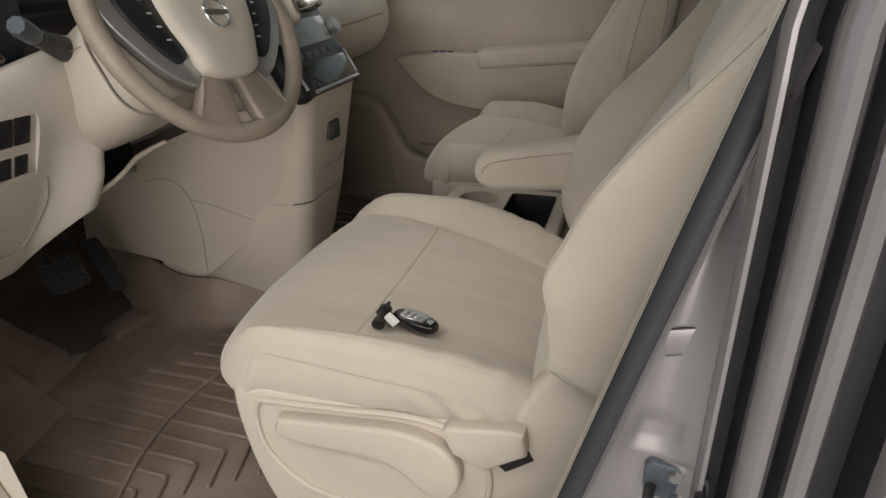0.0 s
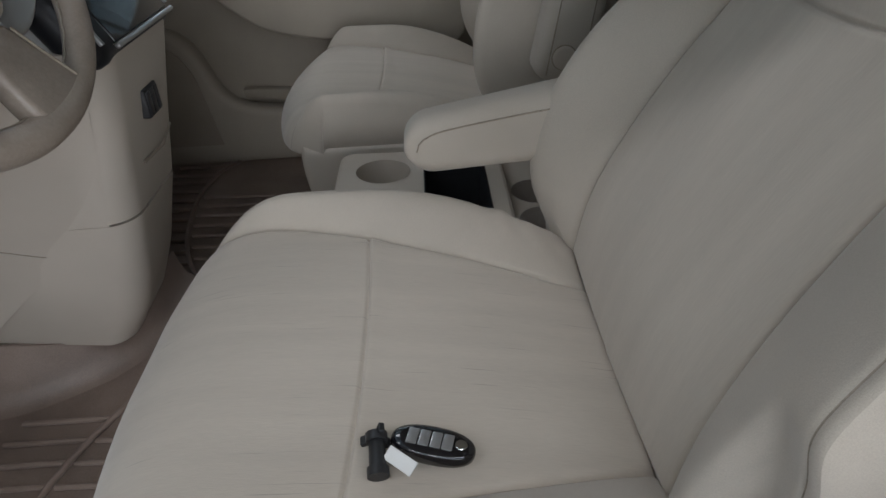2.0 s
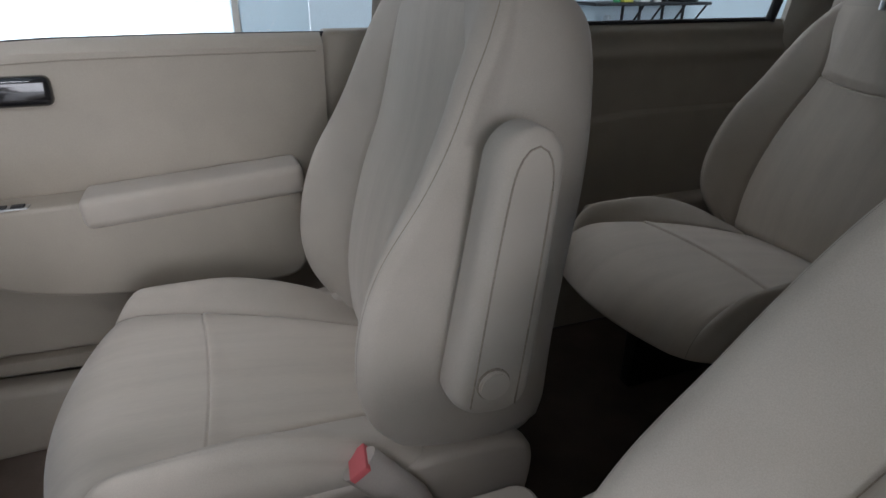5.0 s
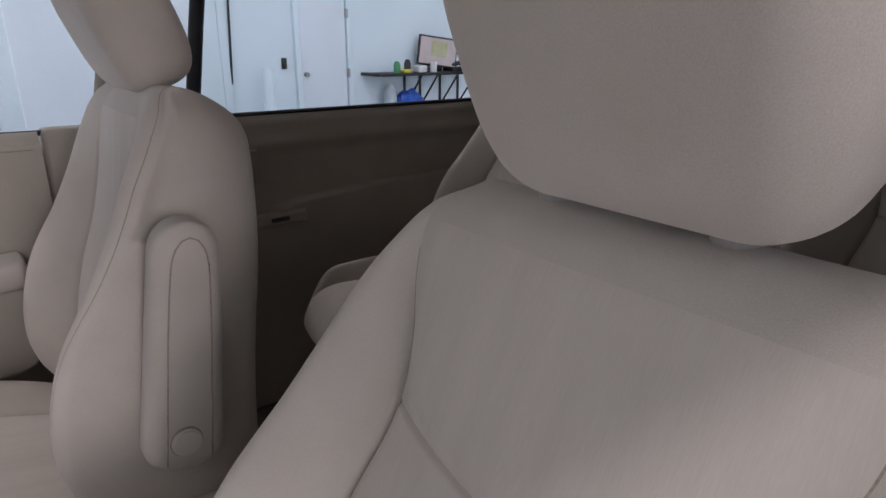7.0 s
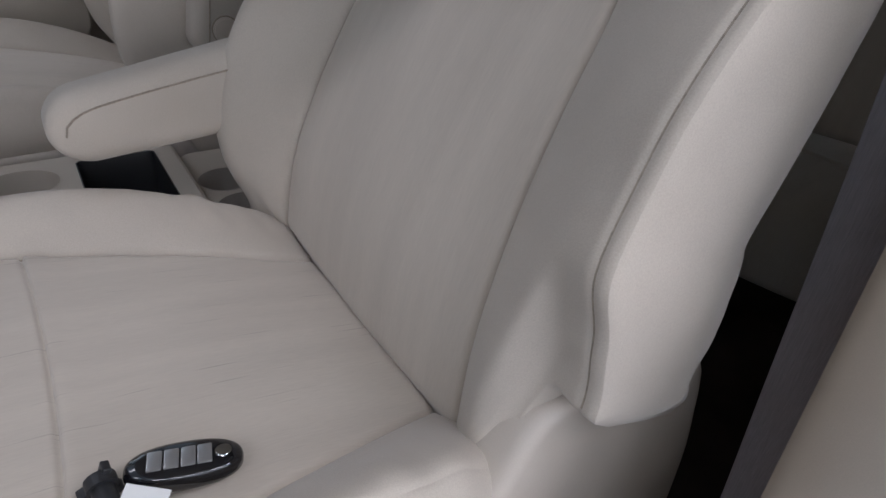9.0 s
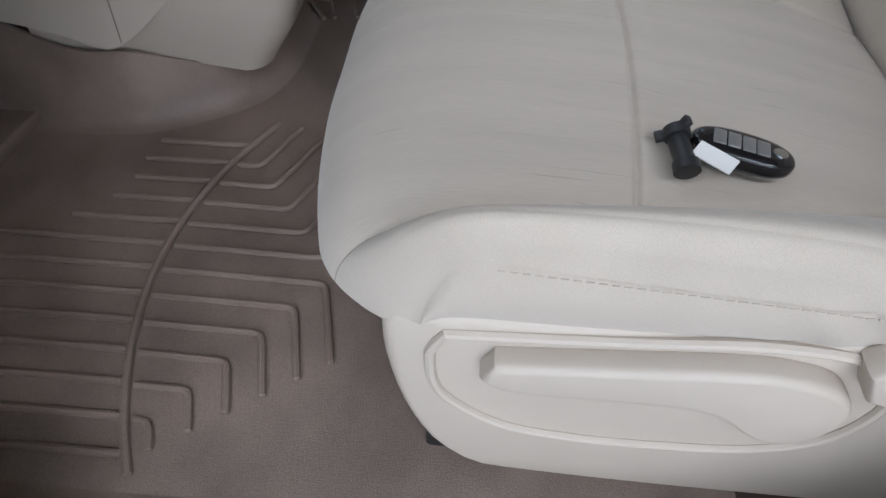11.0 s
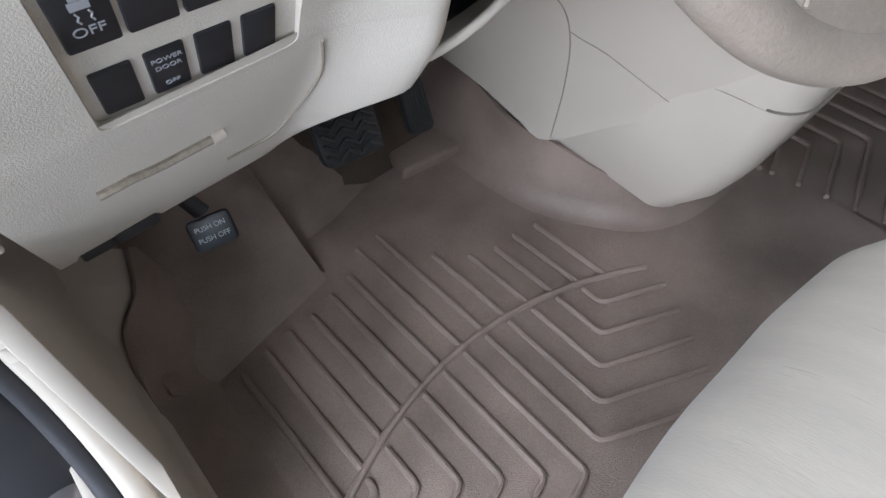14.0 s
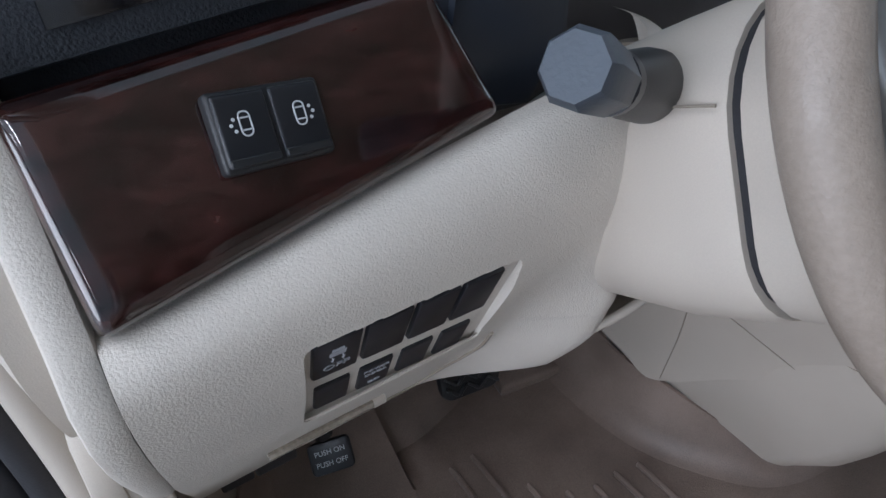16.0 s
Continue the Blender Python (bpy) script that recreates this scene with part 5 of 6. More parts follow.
shift = thing("gear_lever", "beige gear lever with chrome knob on dash", "gear lever", (1.33, 0.66, 0.74))
part("boot", tube([(1.30, 0.72, 0.745), (1.315, 0.68, 0.762), (1.33, 0.645, 0.775)], [0.055, 0.045, 0.024], 20, up=(1, 0, 0)), LEATHERETTE, shift)
part("knob", tube([(1.332, 0.642, 0.776), (1.337, 0.620, 0.785), (1.341, 0.600, 0.792), (1.342, 0.596, 0.793)], [0.017, 0.022, 0.018, 0.006], 18, up=(1, 0, 0)), CHROME, shift, "chrome lever knob")

# ---- dashboard, passenger's side ----
gsec = smooth_line([(1.00, 0.792), (0.84, 0.790), (0.765, 0.765), (0.742, 0.715), (0.752, 0.655), (0.80, 0.600), (0.90, 0.560), (1.12, 0.52)], 40)
part("glove_box", loft([[(x, y + 0.10 * smoothstep(2.02, 2.14, x) + 0.02 * (1 - smoothstep(1.53, 1.60, x)), z - 0.02 * smoothstep(2.0, 2.14, x)) for y, z in gsec] for x in np.r_[np.linspace(1.53, 2.0, 16), np.linspace(2.02, 2.15, 10)]], cap=False, ring=False), LEATHERETTE, dash, "rounded beige glove box front")
part("glove_seam", tube([(1.56, 0.745, 0.695), (1.80, 0.737, 0.700), (1.98, 0.742, 0.705), (2.04, 0.765, 0.690)], 0.0025, 6), SHADE_BEIGE, dash)
part("dash_strip", tube([(1.53, 0.80, 0.800), (1.8, 0.785, 0.803), (2.05, 0.80, 0.800), (2.2, 0.84, 0.79)], 0.018, 12, flat=0.7), GLOSS_BLACK, dash, "gloss black dashboard strip")
# Underside painted in the shade-darkened beige.
part("underside", loft([[(x, y, z) for y, z in ((0.90, 0.55), (1.1, 0.50), (1.4, 0.45))] for x in (0.66, 1.2, 2.2)], cap=False, ring=False), SHADE_BEIGE, dash)

# ---- steering wheel ----
WHEEL_C, WHEEL_T = Vector((1.0762, 0.6709, 0.7742)), 0.458
wheel_m = Matrix.Translation(WHEEL_C) @ Matrix.Rotation(-0.116, 4, "Z") @ Matrix.Scale(1.09, 4) @ Matrix.Rotation(-WHEEL_T, 4, "X") @ Matrix.Rotation(radians(90), 4, "X") @ Matrix.Rotation(radians(-6), 4, "Z")
WN = tuple((wheel_m.to_3x3() @ Vector((0, 0, 1))).normalized())
wheel = thing("steering_wheel", "beige leather steering wheel, worn and scuffed", "steering wheel", WHEEL_C)
ang = np.linspace(0, 2 * np.pi, 96, endpoint=False)
part("rim", tube([wheel_m @ Vector((0.176 * math.cos(q), 0.176 * math.sin(q), 0)) for q in ang], 0.0152 + 0.0012 * np.cos(2 * ang) ** 2, 18, up=WN, closed=True), LEATHER, wheel, "worn stitched leather rim")
part("stitching", tube([wheel_m @ Vector((0.1605 * math.cos(q), 0.1605 * math.sin(q), 0.0012 * (k % 2))) for k, q in enumerate(ang)], 0.0009, 6, up=WN, closed=True), SHADE_BEIGE, wheel, "dark seam on the inner rim")
HUB = smooth_line([(0, 0.076), (0.060, 0.070), (0.084, 0.042), (0.080, -0.010), (0.064, -0.055), (0.048, -0.086), (0, -0.096), (-0.048, -0.086), (-0.064, -0.055), (-0.080, -0.010), (-0.084, 0.042), (-0.060, 0.070), (0, 0.0761)], 72)[:-1]
part("hub", loft([[tuple(wheel_m @ Vector((x * k, (y + 0.01) * k - 0.01, d))) for x, y in HUB] for d, k in ((-0.05, 0.75), (-0.02, 0.98), (0.014, 1.0), (0.024, 0.965), (0.031, 0.86), (0.034, 0.55), (0.035, 0.02))]), LEATHERETTE, wheel, "beige airbag cover")
part("badge", joined(tube([wheel_m @ Vector((0.021 * math.cos(q), 0.021 * math.sin(q) - 0.004, 0.0362)) for q in np.linspace(0, 2 * np.pi, 36, endpoint=False)], 0.0028, 8, up=WN, closed=True), moved(box(-0.023, 0.023, -0.0085, 0.0005, 0.034, 0.0385, 0.001), wheel_m)), CHROME, wheel, "plain chrome badge shape")
for k in (-1, 1):
    sp = part("spoke", moved(prism(smooth_line([(0.076 * k, 0.046), (0.165 * k, 0.050), (0.168 * k, 0.020), (0.150 * k, -0.022), (0.106 * k, -0.078), (0.066 * k, -0.100), (0.052 * k, -0.082), (0.068 * k, -0.030), (0.0761 * k, 0.0459)], 48)[:-1], "z", -0.006, 0.009, 0.004, 3), wheel_m), SILVER, wheel, "silver side spoke")
    pad = part("control_pad", moved(prism(smooth_line([(0.080 * k, 0.044), (0.138 * k, 0.046), (0.140 * k, 0.016), (0.120 * k, -0.026), (0.086 * k, -0.066), (0.066 * k, -0.056), (0.078 * k, -0.005), (0.0801 * k, 0.0439)], 36)[:-1], "z", 0.006, 0.016, 0.003), wheel_m), SWITCH_BLACK, sp, "black control pad")
    for q in range(4):
        part("pad_print", moved(box((0.104 - 0.006 * q) * k - 0.004, (0.104 - 0.006 * q) * k + 0.004, 0.022 - 0.019 * q, 0.0245 - 0.019 * q, 0.0155, 0.0165, 0.0003, 1), wheel_m), PRINT, pad)
    part("lower_spoke", moved(prism(smooth_line([(0.009 * k, -0.088), (0.052 * k, -0.086), (0.068 * k, -0.108), (0.094 * k, -0.146), (0.062 * k, -0.166), (0.026 * k, -0.170), (0.016 * k, -0.140), (0.0091 * k, -0.0881)], 40)[:-1], "z", -0.012, 0.012, 0.007, 4), wheel_m), LEATHER, wheel, "worn leather lower spoke")
    part("spoke_seam", moved(joined(tube(smooth_line([(0.056 * k, -0.092, 0.0122), (0.070 * k, -0.116, 0.0126), (0.088 * k, -0.143, 0.0125)], 16), 0.0014, 6)), wheel_m), SEAM_DARK, wheel, "dark stitched seam of the spoke")

# ---- pedals ----
brake = thing("brake_pedal", "black rubber brake pedal with diagonal tread", "pedal", (0.97, 1.04, 0.31))
BK = facing((0.972, 1.035, 0.312), (1, 0.0, -0.16), (0.05, 0.50, 0.80))
part("pad", moved(prism([(p[0], p[1]) for p in rounded_rect(0.088, 0.074, 0.016, 4)], "z", -0.012, 0.0, 0.003), BK), BLACK, brake)
for k in range(5):
    for n in range(5):
        slant = radians(38 if k % 2 else -38)
        part("tread", moved(box(-0.0095, 0.0095, -0.0022, 0.0022, -0.001, 0.0045, 0.0012, 1), BK @ Matrix.Translation((-0.031 + 0.0155 * k, -0.026 + 0.013 * n, 0)) @ Matrix.Rotation(slant, 4, "Z")), BLACK, brake)
part("arm", tube([(0.965, 1.05, 0.325), (0.950, 1.12, 0.40), (0.93, 1.16, 0.52)], 0.011, 10), BLACK, brake, "black steel pedal arm")
gas = thing("accelerator_pedal", "long black accelerator pedal with ribs", "pedal", (1.145, 1.14, 0.235))
AC = facing((1.146, 1.135, 0.232), (0.92, 0.0, -0.14), (-0.52, 0.55, 0.95))
part("pad", moved(prism([(p[0], p[1]) for p in rounded_rect(0.046, 0.140, 0.012, 4)], "z", -0.014, 0.0, 0.003), AC), BLACK, gas)
for k in range(6):
    part("rib", moved(box(-0.016 + 0.0064 * k - 0.0014, -0.016 + 0.0064 * k + 0.0014, -0.058, 0.05, -0.001, 0.002, 0.0006, 1), AC), BLACK, gas)
part("arm", tube([(1.11, 1.17, 0.29), (1.09, 1.22, 0.36), (1.07, 1.24, 0.48)], 0.010, 10), BLACK, gas)
park = thing("parking_brake_pedal", "black parking brake pedal with white lettering", "pedal", (0.778, 1.03, 0.29))
PB = facing((0.7770, 1.022, 0.2920), (0.040, -0.012, 0.004), (0.0, 0.30, 0.36))
part("pad", moved(prism([(p[0], p[1]) for p in rounded_rect(0.048, 0.036, 0.006, 3)], "z", -0.012, 0.0, 0.0025), PB), SWITCH_BLACK, park)
part("words", joined(lettering("PUSH ON", 0.0080, PB @ Matrix.Translation((0, 0.006, 0.0004))), lettering("PUSH OFF", 0.0080, PB @ Matrix.Translation((0, -0.0065, 0.0004)))), PRINT, park, "white words PUSH ON, PUSH OFF")
part("arm", tube([(0.778, 1.036, 0.312), (0.765, 1.045, 0.345), (0.745, 1.07, 0.42), (0.73, 1.10, 0.50)], 0.008, 10, flat=1.4), BLACK, park)

# ---- driver's side body ----
kick = thing("kick_panel", "beige plastic kick panel beside the pedals", "trim", (0.62, 1.05, 0.0))
part("panel", prism(smooth_line([(0.80, 0.02), (0.84, 0.20), (0.88, 0.45), (0.90, 0.58), (1.15, 0.60), (1.33, 0.45), (1.33, 0.10), (1.2, 0.0)], 40), "x", 0.600, 0.618, 0.004), PLASTIC, kick)
part("clip", box(0.612, 0.640, 0.885, 0.90, 0.50, 0.57, 0.003), PLASTIC, kick)
part("foot_panel", loft([[(0.6165, p[1], p[2] + 0.20), (0.619, p[1], p[2] + 0.06), (p[0] - 0.008, p[1] + 0.006, p[2] - 0.002), (p[0] - 0.004, p[1] + 0.006, p[2] - 0.03)] for p in lipline[30:]], cap=False, ring=False), PLASTIC, kick, "beige panel foot behind the mat edge")
sill = thing("sill_trim", "beige plastic door sill trim", "trim", (0.56, 0.5, 0.0))
part("plate", box(0.50, 0.621, -0.12, 0.80, -0.03, 0.054, 0.012, 3), PLASTIC, sill)
part("front_plate", box(0.50, 0.621, 0.803, 1.15, -0.03, 0.060, 0.012, 3), PLASTIC, sill)
opening = [(0.545, 0.11, 0.12), (0.545, 0.16, 0.075), (0.545, 0.25, 0.055), (0.545, 0.70, 0.058), (0.545, 0.93, 0.09), (0.548, 1.015, 0.22), (0.553, 1.02, 0.40), (0.56, 0.985, 0.58), (0.57, 0.93, 0.75), (0.59, 0.82, 0.92), (0.64, 0.60, 1.14)]
frame_body = thing("door_frame", "painted door opening with black rubber seal", "car body", (0.54, 0.9, 0.0))
part("inner_edge", tube([(x + 0.016, y - 0.004, z) for x, y, z in smooth_line(opening, 90)], 0.014, 12), PLASTIC, frame_body, "beige inner edge trim")
part("seal", tube([(x - 0.008, y + 0.006, z) for x, y, z in smooth_line(opening, 90)], 0.013, 12), SEAL, frame_body, "black rubber door seal")
part("hinge_pillar", box(0.40, 0.535, 1.03, 1.25, -0.3, 0.85, 0.02), SEAL, frame_body, "dark hinge pillar")
hinge = part("hinge", box(0.44, 0.50, 1.005, 1.035, 0.36, 0.40, 0.006), BLACK, frame_body, "black door hinge")
for k in range(2):
    part("bolt", knob(0.455 + 0.03 * k, 1.003, 0.38, 0.009, 0.012, (0, 1, 0), 6, 0.001), STEEL, hinge)
part("rocker", box(0.36, 0.505, -0.1, 1.25, -0.30, 0.03, 0.03), PAINT, frame_body, "painted rocker panel")

pil = thing("door_pillar", "grey painted door pillar with black seal", "car body", (0.47, -0.05, 0.0))


def pillar_strip(profile, z0=-0.05, z1=1.32, n=26):
    """A profile of (x, dy) swept up the leaning pillar."""
    return loft([[(x - 0.002 + 0.105 * z, 0.130 - 0.273 * z + dyy, z) for x, dyy in profile] for z in np.linspace(z0, z1, n)], cap=False, ring=False)


part("inner_trim", pillar_strip([(0.600, -0.30), (0.602, -0.115), (0.597, -0.068), (0.578, -0.032), (0.545, -0.008), (0.520, 0.001), (0.508, 0.000)]), PLASTIC, pil, "beige pillar trim")
part("seal", pillar_strip([(0.518, -0.003), (0.513, 0.0005), (0.507, -0.001), (0.503, -0.006), (0.502, -0.012), (0.504, -0.017), (0.509, -0.019)]), PILLAR_SEAL, pil, "black rubber door seal")


def seal_y(z):
    return 0.130 - 0.273 * z


def set_back(z):
    """How far the upper door edge leans back behind the seal."""
    return min(0.0, seal_y(z) + 0.100)


def upright_strip(profile, z0=-0.30, z1=1.32, n=40):
    """A profile of (x, y) carried up along the edge of the sliding door."""
    return loft([[(x + 0.02 * (z - 0.6), y + set_back(z), z) for x, y in profile] for z in np.linspace(z0, z1, n)], cap=False, ring=False)


def jamb_point(k, z):
    """The pressed sheet between seal (k = 0) and rolled edge (k = 1)."""
    x0, x1 = 0.506 + 0.105 * z, 0.562 + 0.02 * (z - 0.6)
    y0, y1 = seal_y(z) - 0.014, min(-0.093 + set_back(z), seal_y(z) - 0.022)
    # Dent shaped to stand in for a dark reflection across the sheet.
    reflection_dent = 0.003 * smoothstep(0.525, 0.53, z) * smoothstep(0.555, 0.55, z) * smoothstep(0.25, 0.35, k) * smoothstep(0.85, 0.75, k)
    return (x0 * (1 - k) + x1 * k + 0.010 * math.sin(math.pi * k) + reflection_dent, y0 * (1 - k) + y1 * k, z)


part("jamb", loft([[jamb_point(k, z) for k in np.linspace(0, 1, 22)] for z in np.linspace(-0.3, 1.3, 240)], cap=False, ring=False), PAINT, pil, "grey painted door jamb")
part("jamb_lip", pillar_strip([(0.5035, -0.0165), (0.501, -0.0185), (0.5025, -0.0205), (0.5065, -0.021)]), PAINT, pil, "bright bent lip beside the seal")
part("jamb_ridge", upright_strip([(0.563, -0.0925), (0.557, -0.0935), (0.5535, -0.096), (0.554, -0.099), (0.560, -0.101)]), PAINT, pil, "rolled painted edge of the jamb")
part("jamb_step", upright_strip([(0.560, -0.1005), (0.574, -0.102), (0.575, -0.112), (0.547, -0.1145)]), SEAL, pil, "dark recessed channel")
part("jamb_edge", upright_strip([(0.549, -0.1135), (0.541, -0.1140), (0.535, -0.117), (0.532, -0.122), (0.5335, -0.128), (0.542, -0.133)]), PAINT, pil, "painted rolled edge")
part("gap_rubber", upright_strip([(0.541, -0.1325), (0.552, -0.137), (0.540, -0.1425)]), SEAL, pil, "dark gap at the sliding door")
part("door_edge", upright_strip([(0.541, -0.1415), (0.533, -0.1420), (0.530, -0.146), (0.532, -0.153), (0.541, -0.158)]), PAINT, pil, "sliding door edge")
part("door_channel", upright_strip([(0.540, -0.1575), (0.562, -0.162), (0.562, -0.180), (0.530, -0.184)]), SEAL, pil, "dark channel of the sliding door")
part("door_skin", upright_strip([(0.531, -0.183), (0.519, -0.187), (0.514, -0.200), (0.512, -0.30), (0.515, -0.55), (0.520, -1.35)]), PAINT, pil, "grey painted flank of the sliding door")
plug = [(-0.071 + p[0], 0.617 + p[1] - 0.25 * p[0]) for p in rounded_rect(0.036, 0.021, 0.0100, 6)]
part("bumper_clip", prism(plug, "x", 0.5755, 0.584, 0.0006), PAINT, pil, "grey plastic plug")
part("clip_rim", tube([(0.5762, y, z) for y, z in plug], 0.0009, 6, closed=True), SEAL, pil, "dark gap round the plug")
slot = [(-0.038 + p[0], 0.470 + p[1] + 0.18 * p[0]) for p in rounded_rect(0.036, 0.030, 0.007, 5)]
part("latch_slot", prism(slot, "x", 0.5700, 0.577, 0.0005), SEAL, pil, "dark oblong hole in the jamb")
part("slot_rim", tube([(0.5700, y, z) for y, z in slot], 0.0022, 8, closed=True), PAINT, pil, "raised painted rim of the hole")
strk = part("striker", tube(smooth_line([(0.566, -0.066, 0.492), (0.548, -0.064, 0.494), (0.540, -0.070, 0.497), (0.540, -0.092, 0.503), (0.548, -0.098, 0.505), (0.566, -0.098, 0.506)], 30), 0.0042, 10), BLACK, pil, "steel door striker")
part("striker_plate", prism([(-0.083 + p[0], 0.497 + p[1] + 0.15 * p[0]) for p in rounded_rect(0.046, 0.034, 0.008, 4)], "x", 0.5635, 0.572, 0.0015), SLATE, strk, "dark striker plate")
for k in (-1, 1):
    part("bolt", knob(0.5615, -0.083 + 0.002 * k, 0.497 + 0.011 * k, 0.005, 0.006, (1, 0, 0), 6, 0.0008), STEEL, strk)
belt = thing("seat_belt", "grey-beige seat belt with metal tongue", "seat belt", (0.73, -0.25, -0.03))
bl = smooth_line([(0.70, -0.34, 1.22), (0.735, -0.27, 1.0), (0.744, -0.225, 0.82), (0.733, -0.235, 0.68), (0.725, -0.24, 0.54), (0.716, -0.245, 0.36), (0.705, -0.25, 0.15), (0.70, -0.25, -0.03)], 60)
part("webbing", loft([[p + (-0.027, -0.021, 0), p + (-0.016, -0.010, 0), p + (-0.004, -0.001, 0), p + (0.010, 0.004, 0), p + (0.0108, 0.0028, 0), p + (-0.003, -0.0023, 0), p + (-0.015, -0.0112, 0), p + (-0.026, -0.0223, 0)] for p in bl], cap=True), BELT, belt, "woven belt webbing")
part("tongue", tube(smooth_line([(0.740, -0.196, 0.818), (0.757, -0.208, 0.803), (0.748, -0.228, 0.798), (0.706, -0.240, 0.802), (0.694, -0.226, 0.816), (0.712, -0.204, 0.822), (0.7399, -0.1961, 0.8181)], 40)[:-1], 0.0085, 12, flat=1.3, closed=True), PLASTIC, belt, "beige plastic belt guide")
part("tongue_plate", prism([(0.732, 0.795), (0.745, 0.789), (0.759, 0.757), (0.756, 0.753), (0.722, 0.757), (0.722, 0.790)], "y", -0.2065, -0.204, 0.0006), STEEL, belt, "steel belt tongue")
part("tongue_slot", prism([(0.732, 0.784), (0.740, 0.781), (0.750, 0.760), (0.732, 0.761)], "y", -0.2040, -0.2032, 0.0002), BLACK, belt, "dark slot in the tongue")

# ---- passenger door ----
def sheet(xs, ys, fn):
    """A surface x = fn(y, z) on a grid; xs are heights."""
    return loft([[(fn(y, z), y, z) for z in xs] for y in ys], cap=False, ring=False)


pdoor = thing("passenger_door", "closed beige passenger door with armrest", "car door", (2.3, 0.6, 0.0))
ZP, YP = np.r_[np.linspace(-0.02, 0.80, 40), np.linspace(0.81, 0.87, 6)], np.linspace(0.035, 1.22, 50)


def door_x(y, z):
    sill_z = np.interp(y, [0.0, 0.3, 0.5, 1.2], [0.833, 0.834, 0.832, 0.80])
    z = min(z, sill_z)
    bulge = 0.020 * math.exp(-((z - 0.62 - 0.12 * (y - 0.5)) / 0.08) ** 2) * smoothstep(0.2, 0.7, y)
    return 2.285 - 0.012 * smoothstep(0.5, 0.85, z) + 0.030 * smoothstep(sill_z - 0.03, sill_z, z) ** 2 - bulge + 0.02 * (1 - smoothstep(0.1, 0.4, z))


part("panel", loft([[(door_x(y, min(z, np.interp(y, [0.0, 0.3, 0.5, 1.2], [0.833, 0.834, 0.832, 0.80]))), y, min(z, np.interp(y, [0.0, 0.3, 0.5, 1.2], [0.833, 0.834, 0.832, 0.80]))) for z in ZP] for y in YP], cap=False, ring=False), DIM_BEIGE, pdoor, "beige moulded door panel")
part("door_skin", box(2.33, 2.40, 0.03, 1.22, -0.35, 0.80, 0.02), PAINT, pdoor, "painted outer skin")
part("panel_groove", tube([(door_x(y, 0.78) - 0.0008, y, np.interp(y, [0.0, 0.3, 0.5, 1.2], [0.800, 0.800, 0.798, 0.768])) for y in np.linspace(0.05, 1.15, 24)], 0.0016, 6), SHADE_BEIGE, pdoor)
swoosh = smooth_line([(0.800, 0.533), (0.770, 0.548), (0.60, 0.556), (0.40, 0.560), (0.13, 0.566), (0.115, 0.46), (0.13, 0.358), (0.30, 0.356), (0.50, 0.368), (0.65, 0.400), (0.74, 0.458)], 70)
part("arm_body", prism(swoosh, "x", 2.195, 2.29, 0.009, 3), DIM_BEIGE, pdoor, "beige armrest body with a pointed front")
part("arm_pad", moved(box(2.183, 2.285, 0.105, 0.510, -0.038, 0.022, 0.016, 4), Matrix.Translation((0, 0.51, 0.545)) @ Matrix.Rotation(radians(-4), 4, "X") @ Matrix.Translation((0, -0.51, 0.0))), CLOTH, pdoor, "padded armrest top")
wsw = part("window_switch", box(2.203, 2.226, 0.590, 0.680, 0.553, 0.5585, 0.002), SILVER, pdoor, "window and lock switch plate")
for k in range(3):
    part("key", box(2.207, 2.222, 0.597 + 0.028 * k, 0.618 + 0.026 * k, 0.5575, 0.5615, 0.001), BLACK, wsw)
part("upper_strip", box(2.255, 2.29, 0.52, 1.2, 0.722, 0.775, 0.012, 3), GLOSS_BLACK, pdoor, "gloss black strip round the handle")
part("door_handle", box(2.243, 2.26, 0.64, 0.75, 0.735, 0.755, 0.006, 3), CHROME, pdoor, "chrome inner door handle")
pocket = smooth_line([(0.13, 0.165), (0.45, 0.162), (0.66, 0.166), (0.77, 0.180), (0.82, 0.225), (0.845, 0.290), (0.875, 0.350), (0.93, 0.388), (1.05, 0.408), (1.20, 0.412), (1.21, 0.30), (1.21, 0.02), (0.7, 0.0), (0.13, 0.02)], 70)
part("map_pocket", prism(pocket, "x", 2.232, 2.30, 0.022, 4), DIM_BEIGE, pdoor, "moulded map pocket")
# Pocket mouth and recess are solids; their shade is in the colour.
part("pocket_mouth", prism(smooth_line([(0.16, 0.200), (0.45, 0.206), (0.66, 0.214), (0.77, 0.214), (0.76, 0.192), (0.45, 0.178), (0.16, 0.178)], 30), "x", 2.262, 2.292, 0.002), SHADE_BEIGE, pdoor, "pocket opening filled with shade-dark beige")
part("speaker_recess", prism(smooth_line([(0.84, 0.06), (0.862, 0.20), (0.885, 0.29), (0.94, 0.355), (1.05, 0.375), (1.19, 0.375), (1.19, 0.05)], 40), "x", 2.2275, 2.25, 0.006), SHADE_BEIGE, pdoor, "lower panel in beige darkened for recess shade")
single("window_1", box(2.315, 2.319, 0.05, 1.15, 0.79, 1.27, 0), GLASS, "clear passenger window pane", "window", kind="structure").visible_shadow = False

# ---- sliding door and pillars on the far side ----
sdoor = thing("sliding_door", "closed beige sliding door, panel coloured for shade", "car door", (2.36, -0.8, 0.0))


